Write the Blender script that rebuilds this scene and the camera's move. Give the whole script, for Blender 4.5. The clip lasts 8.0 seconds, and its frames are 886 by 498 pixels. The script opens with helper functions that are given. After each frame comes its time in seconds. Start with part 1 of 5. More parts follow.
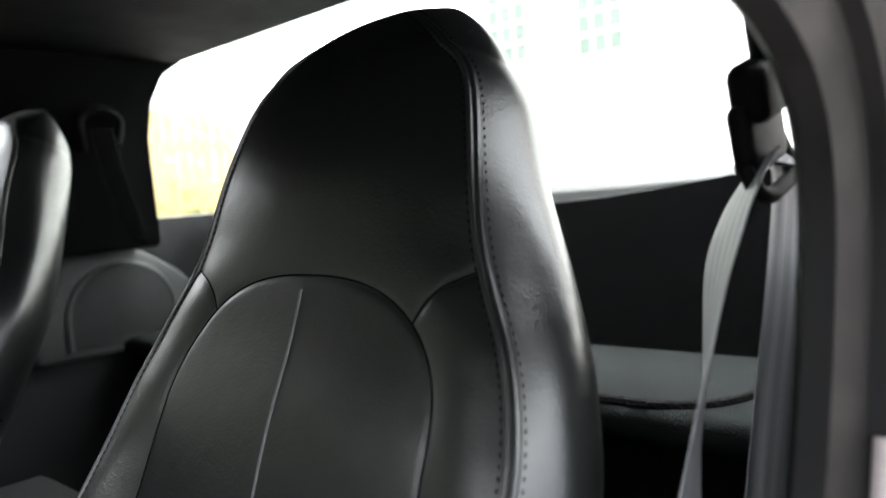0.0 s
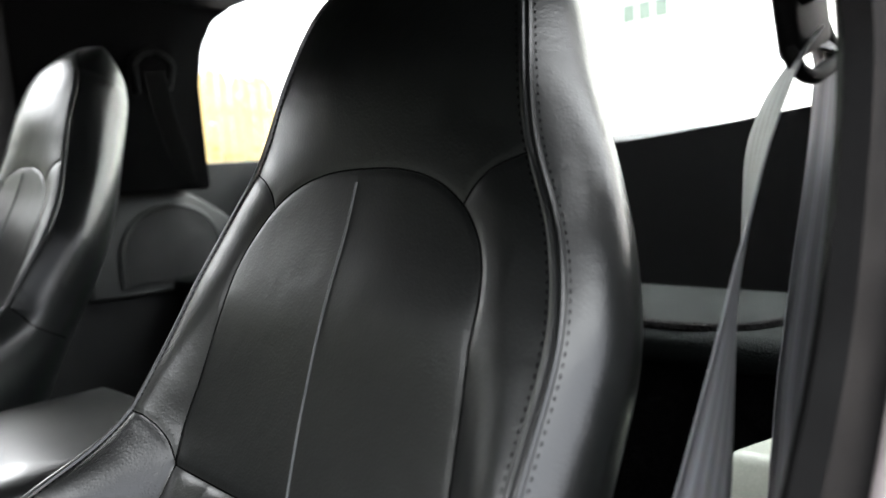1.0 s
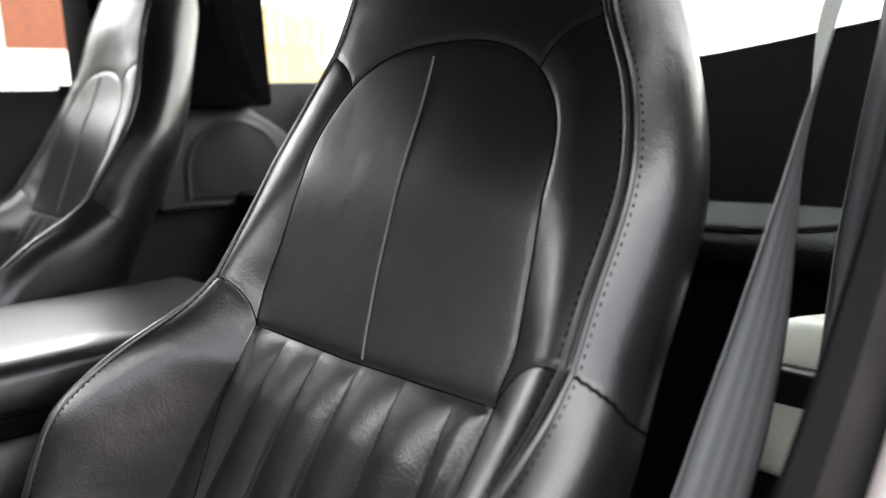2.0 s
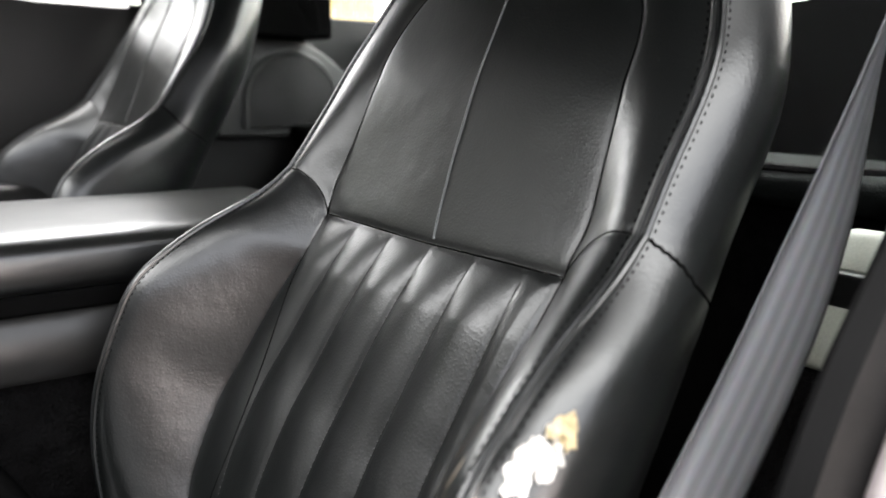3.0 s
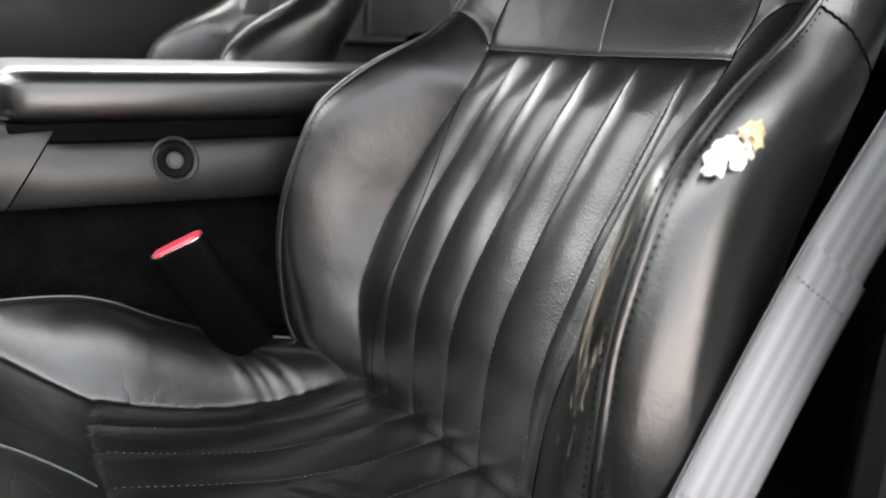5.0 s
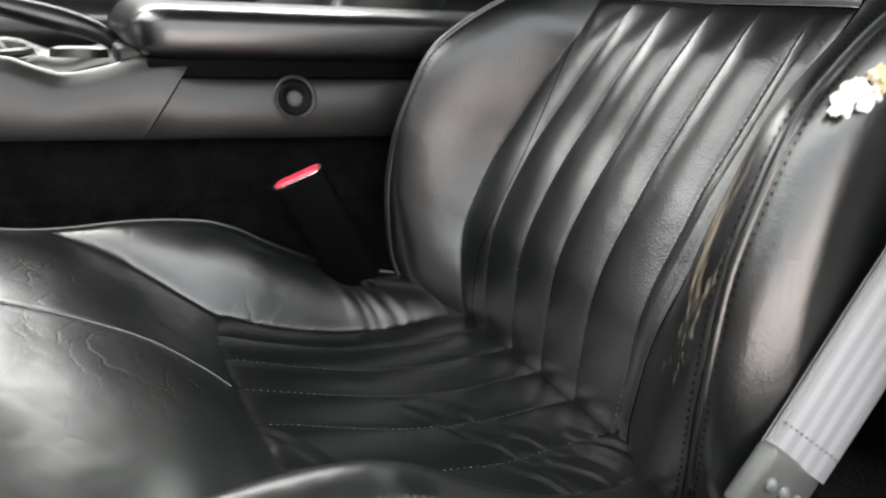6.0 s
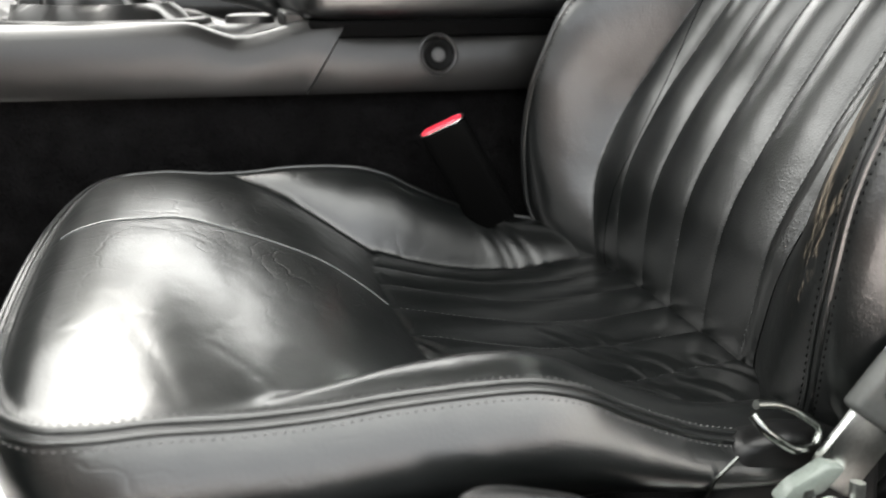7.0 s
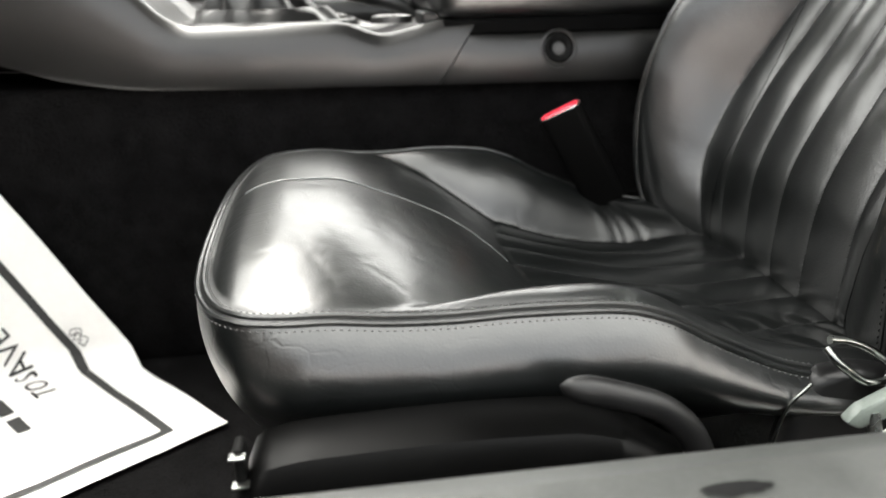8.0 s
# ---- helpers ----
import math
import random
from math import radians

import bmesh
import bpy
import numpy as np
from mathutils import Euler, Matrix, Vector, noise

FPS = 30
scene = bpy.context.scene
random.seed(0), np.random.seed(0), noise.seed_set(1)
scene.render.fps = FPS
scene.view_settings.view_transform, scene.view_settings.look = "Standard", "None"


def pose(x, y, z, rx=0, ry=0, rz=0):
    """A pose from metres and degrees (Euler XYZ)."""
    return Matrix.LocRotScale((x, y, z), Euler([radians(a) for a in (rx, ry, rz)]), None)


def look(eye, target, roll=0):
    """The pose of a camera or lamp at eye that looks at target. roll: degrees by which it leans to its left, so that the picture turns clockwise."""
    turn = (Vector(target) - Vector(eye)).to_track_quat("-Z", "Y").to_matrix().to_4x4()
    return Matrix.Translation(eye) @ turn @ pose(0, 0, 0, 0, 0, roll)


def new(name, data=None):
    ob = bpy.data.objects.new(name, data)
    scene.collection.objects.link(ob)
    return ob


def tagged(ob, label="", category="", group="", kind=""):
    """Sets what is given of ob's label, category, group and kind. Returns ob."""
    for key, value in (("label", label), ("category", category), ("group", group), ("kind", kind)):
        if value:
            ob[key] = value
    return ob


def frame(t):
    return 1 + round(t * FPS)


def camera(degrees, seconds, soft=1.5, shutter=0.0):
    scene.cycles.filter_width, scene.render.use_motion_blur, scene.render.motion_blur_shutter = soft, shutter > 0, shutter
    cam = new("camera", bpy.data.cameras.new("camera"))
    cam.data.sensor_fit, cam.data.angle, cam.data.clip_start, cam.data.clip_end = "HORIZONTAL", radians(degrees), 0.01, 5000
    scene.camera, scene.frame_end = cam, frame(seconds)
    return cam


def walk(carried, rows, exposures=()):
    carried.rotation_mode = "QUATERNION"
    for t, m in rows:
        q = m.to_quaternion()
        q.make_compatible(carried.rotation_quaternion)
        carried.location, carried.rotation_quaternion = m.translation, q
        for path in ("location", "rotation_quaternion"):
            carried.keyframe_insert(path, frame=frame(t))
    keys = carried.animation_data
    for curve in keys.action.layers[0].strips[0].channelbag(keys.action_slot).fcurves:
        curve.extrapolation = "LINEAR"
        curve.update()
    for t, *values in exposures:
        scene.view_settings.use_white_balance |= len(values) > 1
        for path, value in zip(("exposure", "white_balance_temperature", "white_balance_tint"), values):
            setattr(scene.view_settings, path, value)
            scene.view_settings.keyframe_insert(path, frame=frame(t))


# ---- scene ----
cam = camera(59.5, 8.0)
PATH = [
    (0, (0.1204, 0.1029, 1.0305), (1.5764, 1.4672, 0.8938), -4.76),
    (0.5, (0.1045, 0.1004, 1.0053), (1.5275, 1.4964, 0.8434), -4.48),
    (1, (0.0918, 0.0916, 0.9827), (1.4750, 1.5223, 0.7828), -3.95),
    (1.5, (0.0719, 0.0843, 0.9558), (1.4094, 1.5492, 0.7004), -3.19),
    (2, (0.0529, 0.0802, 0.9344), (1.3345, 1.5805, 0.6078), -2.62),
    (2.2, (0.0487, 0.0806, 0.9256), (1.3183, 1.5876, 0.5832), -2.15),
    (3.3, (-0.0096, 0.0648, 0.8704), (1.1797, 1.6188, 0.4571), 2.17),
    (3.5, (-0.0210, 0.0604, 0.8618), (1.1577, 1.6220, 0.4471), 2.62),
    (4, (-0.0430, 0.0502, 0.8378), (1.1009, 1.6270, 0.3848), 3.07),
    (4.2, (-0.0469, 0.0458, 0.8368), (1.0728, 1.6321, 0.3573), 2.50),
    (5.3, (-0.1154, 0.0261, 0.7761), (0.8791, 1.6777, 0.2442), 2.63),
    (5.5, (-0.1192, 0.0238, 0.7824), (0.8380, 1.6861, 0.2165), 3.34),
    (6, (-0.1372, 0.0150, 0.7751), (0.7193, 1.7133, 0.1569), 3.01),
    (6.5, (-0.1532, -0.0022, 0.7682), (0.5819, 1.7329, 0.0980), 2.00),
    (7, (-0.1690, -0.0390, 0.7643), (0.3783, 1.7557, 0.0717), 0.23),
    (7.5, (-0.1812, -0.0893, 0.7675), (0.1862, 1.7588, 0.0971), -1.36),
    (8, (-0.1933, -0.1351, 0.7588), (0.0597, 1.7320, 0.0879), -1.38),
]
cam.data.dof.use_dof, cam.data.dof.focus_distance, cam.data.dof.aperture_fstop = True, 0.55, 5.6
walk(cam, [(t, look(eye, target, roll)) for t, eye, target, roll in PATH], [(0.0, 3.4, 6300, 8), (1.0, 3.23, 6350, 9), (2.0, 3.33, 6500, 10), (3.5, 3.6, 6550, 10), (4.2, 3.62, 6550, 9), (5.5, 3.5, 6580, 8), (6.0, 3.43, 6600, 7), (8.0, 3.27, 6750, 7)])
# world, light
world = bpy.data.worlds.new("sky")
scene.world = world
world.use_nodes = True
wn = world.node_tree.nodes
SUN_HIGH, SUN_ROUND = radians(68), radians(8)
sky = wn.new("ShaderNodeTexSky")
sky.sky_type, sky.sun_disc = "NISHITA", False
sky.sun_elevation, sky.sun_rotation = SUN_HIGH, SUN_ROUND
sky.air_density, sky.dust_density, sky.ozone_density = 0.7, 6.0, 0.3
wn["Background"].inputs["Strength"].default_value = 0.15
pale_sky = wn.new("ShaderNodeHueSaturation")
pale_sky.inputs["Saturation"].default_value = 0.2
world.node_tree.links.new(sky.outputs["Color"], pale_sky.inputs["Color"])
world.node_tree.links.new(pale_sky.outputs["Color"], wn["Background"].inputs["Color"])
sun = new("sun", bpy.data.lights.new("sun", "SUN"))
sun.data.energy, sun.data.angle, sun.data.color = 1.2, radians(150), (1.0, 1.0, 0.95)
SUN_FROM = Vector((math.sin(SUN_ROUND) * math.cos(SUN_HIGH), math.cos(SUN_ROUND) * math.cos(SUN_HIGH), math.sin(SUN_HIGH)))
sun.matrix_world = look(SUN_FROM * 20, (0, 0, 0))


# ---- materials ----
def node(tree, kind, **values):
    n = tree.nodes.new(kind)
    for key, value in values.items():
        n.inputs[key.replace("_", " ")].default_value = value
    return n


def material(name, color, rough=0.5, metal=0.0, grain=400.0, bump=0.15, vary=0.25, patch=9.0, rough_vary=0.12, cells=0.0, coat=0.0, depth=0.0006, specular=0.5):
    """A procedural surface: two scales of colour, varied gloss, and a fine relief of noise or of leather cells."""
    m = bpy.data.materials.new(name)
    m.use_nodes = True
    t = m.node_tree
    bsdf = t.nodes["Principled BSDF"]
    bsdf.inputs["Metallic"].default_value = metal
    bsdf.inputs["Coat Weight"].default_value = coat
    bsdf.inputs["Specular IOR Level"].default_value = specular
    where = t.nodes.new("ShaderNodeTexCoord").outputs["Object"]
    big = node(t, "ShaderNodeTexNoise", Scale=patch, Detail=5.0, Roughness=0.6)
    fine = node(t, "ShaderNodeTexNoise", Scale=grain, Detail=3.0, Roughness=0.6)
    for n in (big, fine):
        t.links.new(where, n.inputs["Vector"])
    mixed = node(t, "ShaderNodeMath")
    mixed.operation = "ADD"
    half = node(t, "ShaderNodeMath")
    half.operation = "MULTIPLY"
    half.inputs[1].default_value = 0.5
    t.links.new(fine.outputs["Fac"], half.inputs[0])
    t.links.new(big.outputs["Fac"], mixed.inputs[0])
    t.links.new(half.outputs[0], mixed.inputs[1])
    ramp = t.nodes.new("ShaderNodeMapRange")
    ramp.inputs["From Min"].default_value, ramp.inputs["From Max"].default_value = 0.45, 1.05
    t.links.new(mixed.outputs[0], ramp.inputs["Value"])
    mix = t.nodes.new("ShaderNodeMix")
    mix.data_type = "RGBA"
    mix.inputs["A"].default_value = (*[c * (1 - vary) for c in color], 1)
    mix.inputs["B"].default_value = (*[min(1, c * (1 + vary)) for c in color], 1)
    t.links.new(ramp.outputs["Result"], mix.inputs["Factor"])
    t.links.new(mix.outputs["Result"], bsdf.inputs["Base Color"])
    gloss = t.nodes.new("ShaderNodeMapRange")
    gloss.inputs["To Min"].default_value, gloss.inputs["To Max"].default_value = max(0.02, rough - rough_vary), min(1, rough + rough_vary)
    gloss.inputs["From Min"].default_value, gloss.inputs["From Max"].default_value = 0.3, 0.7
    t.links.new(big.outputs["Fac"], gloss.inputs["Value"])
    t.links.new(gloss.outputs["Result"], bsdf.inputs["Roughness"])
    b = node(t, "ShaderNodeBump", Strength=bump, Distance=depth)
    last = fine.outputs["Fac"]
    if cells:
        v = node(t, "ShaderNodeTexVoronoi", Scale=cells)
        v.feature = "F1"
        t.links.new(where, v.inputs["Vector"])
        cap = t.nodes.new("ShaderNodeMath")
        cap.operation = "MINIMUM"
        cap.inputs[1].default_value = 0.6
        t.links.new(v.outputs["Distance"], cap.inputs[0])
        low_noise = node(t, "ShaderNodeMath")
        low_noise.operation = "MULTIPLY"
        low_noise.inputs[1].default_value = 0.8
        t.links.new(fine.outputs["Fac"], low_noise.inputs[0])
        add = t.nodes.new("ShaderNodeMath")
        add.operation = "MULTIPLY_ADD"
        add.inputs[1].default_value = -0.9
        t.links.new(cap.outputs[0], add.inputs[0])
        t.links.new(low_noise.outputs[0], add.inputs[2])
        last = add.outputs[0]
    t.links.new(last, b.inputs["Height"])
    t.links.new(b.outputs["Normal"], bsdf.inputs["Normal"])
    return m


def creased(m, scale=34.0, depth=0.0007, creasing=0.2, slack=0.25):
    """Adds the fine web of creases and the slow unevenness of a worn hide to a material's relief."""
    t = m.node_tree
    bsdf = t.nodes["Principled BSDF"]
    where = t.nodes.new("ShaderNodeTexCoord").outputs["Object"]
    wander = node(t, "ShaderNodeTexNoise", Scale=22.0, Detail=3.0)
    t.links.new(where, wander.inputs["Vector"])
    bend = t.nodes.new("ShaderNodeMix")
    bend.data_type, bend.blend_type = "RGBA", "LINEAR_LIGHT"
    bend.inputs["Factor"].default_value = 0.03
    t.links.new(where, bend.inputs["A"])
    t.links.new(wander.outputs["Color"], bend.inputs["B"])
    web = node(t, "ShaderNodeTexVoronoi", Scale=scale)
    web.feature = "DISTANCE_TO_EDGE"
    t.links.new(bend.outputs["Result"], web.inputs["Vector"])
    line = t.nodes.new("ShaderNodeMapRange")
    line.interpolation_type = "SMOOTHSTEP"
    line.inputs["From Max"].default_value = 0.07
    t.links.new(web.outputs["Distance"], line.inputs["Value"])
    patchy = node(t, "ShaderNodeTexNoise", Scale=11.0, Detail=2.0)
    t.links.new(where, patchy.inputs["Vector"])
    share = t.nodes.new("ShaderNodeMapRange")
    share.inputs["From Min"].default_value, share.inputs["From Max"].default_value = 0.45, 0.68
    t.links.new(patchy.outputs["Fac"], share.inputs["Value"])
    height = t.nodes.new("ShaderNodeMath")
    height.operation = "MULTIPLY"
    t.links.new(line.outputs["Result"], height.inputs[0])
    t.links.new(share.outputs["Result"], height.inputs[1])
    slow = node(t, "ShaderNodeTexNoise", Scale=30.0, Detail=2.0, Roughness=0.45)
    t.links.new(where, slow.inputs["Vector"])
    fine_bump = bsdf.inputs["Normal"].links[0].from_node
    creases = node(t, "ShaderNodeBump", Strength=creasing, Distance=depth)
    t.links.new(height.outputs[0], creases.inputs["Height"])
    uneven = node(t, "ShaderNodeBump", Strength=slack, Distance=0.003)
    t.links.new(slow.outputs["Fac"], uneven.inputs["Height"])
    t.links.new(uneven.outputs["Normal"], creases.inputs["Normal"])
    t.links.new(creases.outputs["Normal"], fine_bump.inputs["Normal"])


LEATHER = material("black_leather", (0.0030, 0.0036, 0.0036), 0.31, grain=130, bump=0.14, cells=480, rough_vary=0.025, vary=0.15, specular=0.9, depth=0.0005, patch=60)
BACK_LEATHER = LEATHER.copy()
BACK_LEATHER.name = "smooth_black_leather"
BACK_LEATHER.node_tree.nodes["Bump"].inputs["Strength"].default_value = 0.24
creased(LEATHER)
creased(BACK_LEATHER, creasing=0.05, slack=0.22)
PLASTIC = material("grey_vinyl", (0.009, 0.0087, 0.0085), 0.36, grain=300, bump=0.08, cells=600, rough_vary=0.03, depth=0.0005, specular=0.6)
LID = material("worn_armrest_leather", (0.005, 0.0052, 0.0052), 0.32, grain=130, bump=0.12, cells=480, rough_vary=0.03, specular=0.9, depth=0.0005, coat=0.2)
BLACK = material("black_plastic", (0.005, 0.005, 0.0052), 0.42, grain=700, bump=0.12, specular=0.35)
CARPET = material("black_carpet", (0.0052, 0.0050, 0.0052), 0.95, grain=260, bump=1.0, depth=0.004, vary=0.8, patch=45, specular=0.04)
SHELF = material("grey_carpet", (0.0085, 0.0098, 0.0097), 0.95, grain=500, bump=0.9, depth=0.003, vary=0.35, specular=0.05)
HEADLINER = material("dark_headliner", (0.0017, 0.0017, 0.0018), 0.9, grain=600, bump=0.5, specular=0.02)
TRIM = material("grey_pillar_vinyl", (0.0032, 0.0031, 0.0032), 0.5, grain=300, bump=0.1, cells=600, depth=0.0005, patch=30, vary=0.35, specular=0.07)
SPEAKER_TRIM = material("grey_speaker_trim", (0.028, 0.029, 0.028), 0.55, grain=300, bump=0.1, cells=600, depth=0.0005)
DOOR_VINYL = material("dark_door_vinyl", (0.085, 0.070, 0.064), 0.5, grain=300, bump=0.1, cells=600, depth=0.0005)
RUBBER = material("black_rubber", (0.02, 0.02, 0.021), 0.45, grain=500, bump=0.2)
PAINT = material("silver_paint", (0.32, 0.30, 0.30), 0.3, metal=0.3, grain=800, bump=0.03, coat=0.5)
METAL = material("worn_steel", (0.55, 0.57, 0.55), 0.28, metal=1.0, grain=300, bump=0.2, vary=0.3)
THREAD = material("grey_thread", (0.09, 0.09, 0.09), 0.8, grain=2000, bump=0.3)
RIB_THREAD = material("dark_grey_thread", (0.035, 0.036, 0.036), 0.8, grain=2000, bump=0.3)
DARK_THREAD = material("black_thread", (0.003, 0.003, 0.003), 0.9, grain=2000, bump=0.3, specular=0.02)
PALE_EDGE = material("pale_grey_edge", (0.085, 0.09, 0.09), 0.4, grain=400, bump=0.1)
POLISHED = material("dark_polished_steel", (0.22, 0.23, 0.22), 0.25, metal=1.0, grain=300, bump=0.1, vary=0.3)
RED = material("red_plastic", (0.75, 0.03, 0.06), 0.35, grain=600, bump=0.05, vary=0.08)
FOAM = material("cream_foam", (0.58, 0.48, 0.30), 0.95, grain=300, bump=1.0, depth=0.003, vary=0.2)
LINING = material("white_lining", (0.62, 0.6, 0.57), 0.9, grain=400, bump=0.8, depth=0.002, vary=0.3)
PAPER = material("white_paper", (0.9, 0.89, 0.87), 0.75, grain=120, bump=0.25, vary=0.05)
INK = material("black_ink", (0.03, 0.03, 0.03), 0.7, grain=120, vary=0.3)
GRILLE = material("speaker_cloth", (0.008, 0.008, 0.008), 0.85, grain=1500, bump=0.8)
PALE = material("pale_plastic", (0.42, 0.44, 0.38), 0.45, grain=500, bump=0.15)
CATCH = material("greenish_catch", (0.14, 0.16, 0.145), 0.4, grain=500, bump=0.15)
SEAL_STRIP = material("pinkish_weatherstrip", (0.36, 0.32, 0.32), 0.4, grain=500, bump=0.25)
SILL_GREY = material("scuffed_sill_grey", (0.05, 0.052, 0.05), 0.5, grain=300, bump=0.15, vary=0.3, patch=14)
BUCKLE_BLACK = material("black_buckle_plastic", (0.0016, 0.0016, 0.0016), 0.6, grain=500, bump=0.2, specular=0.04)
MATT_BLACK = material("matt_black_plastic", (0.003, 0.003, 0.003), 0.6, grain=500, bump=0.2, specular=0.1)
RENDERED = material("white_render", (0.85, 0.85, 0.83), 0.9, grain=40, bump=0.4, depth=0.005, vary=0.06, patch=1.5)
FENCE_WOOD = material("yellowish_timber", (0.40, 0.31, 0.13), 0.8, grain=30, bump=0.5, depth=0.004, vary=0.25)
BRICK = material("red_brick", (0.20, 0.066, 0.038), 0.9, grain=60, bump=0.6, depth=0.004, vary=0.3)
# for the unseen walls that block light outside
DARK_BLOCKER = material("dark_light_blocker", (0.035, 0.04, 0.03), 0.8, grain=30, bump=0.5, depth=0.004, vary=0.3, patch=2.0)
BOUNCE_CREAM = material("bounce_wall_cream", (0.84, 0.79, 0.78), 0.9, grain=40, bump=0.4, depth=0.005, vary=0.08, patch=1.5)
PAVING = material("pinkish_paving", (0.55, 0.50, 0.48), 0.85, grain=60, bump=0.6, depth=0.004, vary=0.2, patch=0.8)
GRASS = material("lawn", (0.09, 0.16, 0.03), 0.9, grain=60, bump=1.0, depth=0.02, vary=0.45, patch=1.5)
LEAF = material("hedge_leaf", (0.07, 0.13, 0.03), 0.6, grain=40, vary=0.5)
PANE = material("greenish_window_pane", (0.09, 0.12, 0.10), 0.35, grain=5, bump=0.02, vary=0.3)


def glass_material():
    m = bpy.data.materials.new("rear_glass")
    m.use_nodes = True
    b = m.node_tree.nodes["Principled BSDF"]
    b.inputs["Base Color"].default_value = (0.95, 1.0, 0.97, 1)
    b.inputs["Transmission Weight"].default_value, b.inputs["Roughness"].default_value, b.inputs["IOR"].default_value = 1.0, 0.0, 1.01
    return m


def webbing_material(name, dark, light, shine=0.5):
    """Belt cloth: five lengthwise ribs across its width and a fine weave along it."""
    m = bpy.data.materials.new(name)
    m.use_nodes = True
    t = m.node_tree
    bsdf = t.nodes["Principled BSDF"]
    bsdf.inputs["Roughness"].default_value = 0.62
    bsdf.inputs["Specular IOR Level"].default_value = shine
    uv = t.nodes.new("ShaderNodeTexCoord").outputs["UV"]
    split = t.nodes.new("ShaderNodeSeparateXYZ")
    t.links.new(uv, split.inputs[0])

    def wave(source, count):
        a = t.nodes.new("ShaderNodeMath")
        a.operation = "MULTIPLY"
        a.inputs[1].default_value = count * 2 * math.pi
        t.links.new(source, a.inputs[0])
        s = t.nodes.new("ShaderNodeMath")
        s.operation = "COSINE"
        t.links.new(a.outputs[0], s.inputs[0])
        return s.outputs[0]
    ribs, weave = wave(split.outputs["X"], 5), wave(split.outputs["Y"], 900)
    ramp = t.nodes.new("ShaderNodeMapRange")
    ramp.inputs["From Min"].default_value, ramp.inputs["From Max"].default_value = -0.35, 0.35
    t.links.new(ribs, ramp.inputs["Value"])
    dirt = node(t, "ShaderNodeTexNoise", Scale=60.0, Detail=6.0)
    mix = t.nodes.new("ShaderNodeMix")
    mix.data_type = "RGBA"
    mix.inputs["A"].default_value, mix.inputs["B"].default_value = (*dark, 1), (*light, 1)
    t.links.new(ramp.outputs["Result"], mix.inputs["Factor"])
    soil = t.nodes.new("ShaderNodeMix")
    soil.data_type, soil.blend_type = "RGBA", "MULTIPLY"
    soil.inputs["Factor"].default_value = 0.25
    t.links.new(mix.outputs["Result"], soil.inputs["A"])
    t.links.new(dirt.outputs["Color"], soil.inputs["B"])
    t.links.new(soil.outputs["Result"], bsdf.inputs["Base Color"])
    both = t.nodes.new("ShaderNodeMath")
    both.operation = "MULTIPLY_ADD"
    both.inputs[1].default_value = 0.35
    t.links.new(weave, both.inputs[0])
    t.links.new(ribs, both.inputs[2])
    b = node(t, "ShaderNodeBump", Strength=0.3, Distance=0.0004)
    t.links.new(both.outputs[0], b.inputs["Height"])
    t.links.new(b.outputs["Normal"], bsdf.inputs["Normal"])
    return m


def worn_leather():
    """The black leather with a scuffed, cream-brown patch on the entry bolster."""
    m = BACK_LEATHER.copy()
    m.name = "scuffed_black_leather"
    t = m.node_tree
    bsdf = t.nodes["Principled BSDF"]
    base = bsdf.inputs["Base Color"].links[0].from_socket
    where = t.nodes.new("ShaderNodeTexCoord").outputs["Object"]
    off = node(t, "ShaderNodeVectorMath")
    off.operation = "SUBTRACT"
    off.inputs[1].default_value = WEAR_AT
    t.links.new(where, off.inputs[0])
    turned = t.nodes.new("ShaderNodeVectorRotate")
    turned.rotation_type = "Y_AXIS"
    turned.inputs["Angle"].default_value = radians(-24.5)
    t.links.new(off.outputs[0], turned.inputs["Vector"])
    size = node(t, "ShaderNodeVectorMath")
    size.operation = "MULTIPLY"
    size.inputs[1].default_value = (26, 56, 17)
    t.links.new(turned.outputs[0], size.inputs[0])
    length = t.nodes.new("ShaderNodeVectorMath")
    length.operation = "LENGTH"
    t.links.new(size.outputs[0], length.inputs[0])
    streak = node(t, "ShaderNodeVectorMath")
    streak.operation = "MULTIPLY"
    streak.inputs[1].default_value = (120, 160, 28)
    t.links.new(turned.outputs[0], streak.inputs[0])
    noise_node = node(t, "ShaderNodeTexNoise", Scale=1.0, Detail=6.0, Roughness=0.65)
    t.links.new(streak.outputs[0], noise_node.inputs["Vector"])
    harsh = t.nodes.new("ShaderNodeMath")
    harsh.operation = "MULTIPLY_ADD"
    harsh.inputs[1].default_value, harsh.inputs[2].default_value = 2.4, -0.72
    t.links.new(noise_node.outputs["Fac"], harsh.inputs[0])
    sub = t.nodes.new("ShaderNodeMath")
    sub.operation = "MULTIPLY_ADD"
    sub.inputs[1].default_value = -0.36
    t.links.new(length.outputs["Value"], sub.inputs[0])
    t.links.new(harsh.outputs[0], sub.inputs[2])
    edge = t.nodes.new("ShaderNodeMapRange")
    edge.inputs["From Min"].default_value, edge.inputs["From Max"].default_value = 0.12, 0.50
    t.links.new(sub.outputs[0], edge.inputs["Value"])
    mix = t.nodes.new("ShaderNodeMix")
    mix.data_type = "RGBA"
    mix.inputs["B"].default_value = (0.28, 0.235, 0.18, 1)
    t.links.new(edge.outputs["Result"], mix.inputs["Factor"])
    t.links.new(base, mix.inputs["A"])
    t.links.new(mix.outputs["Result"], bsdf.inputs["Base Color"])
    return m


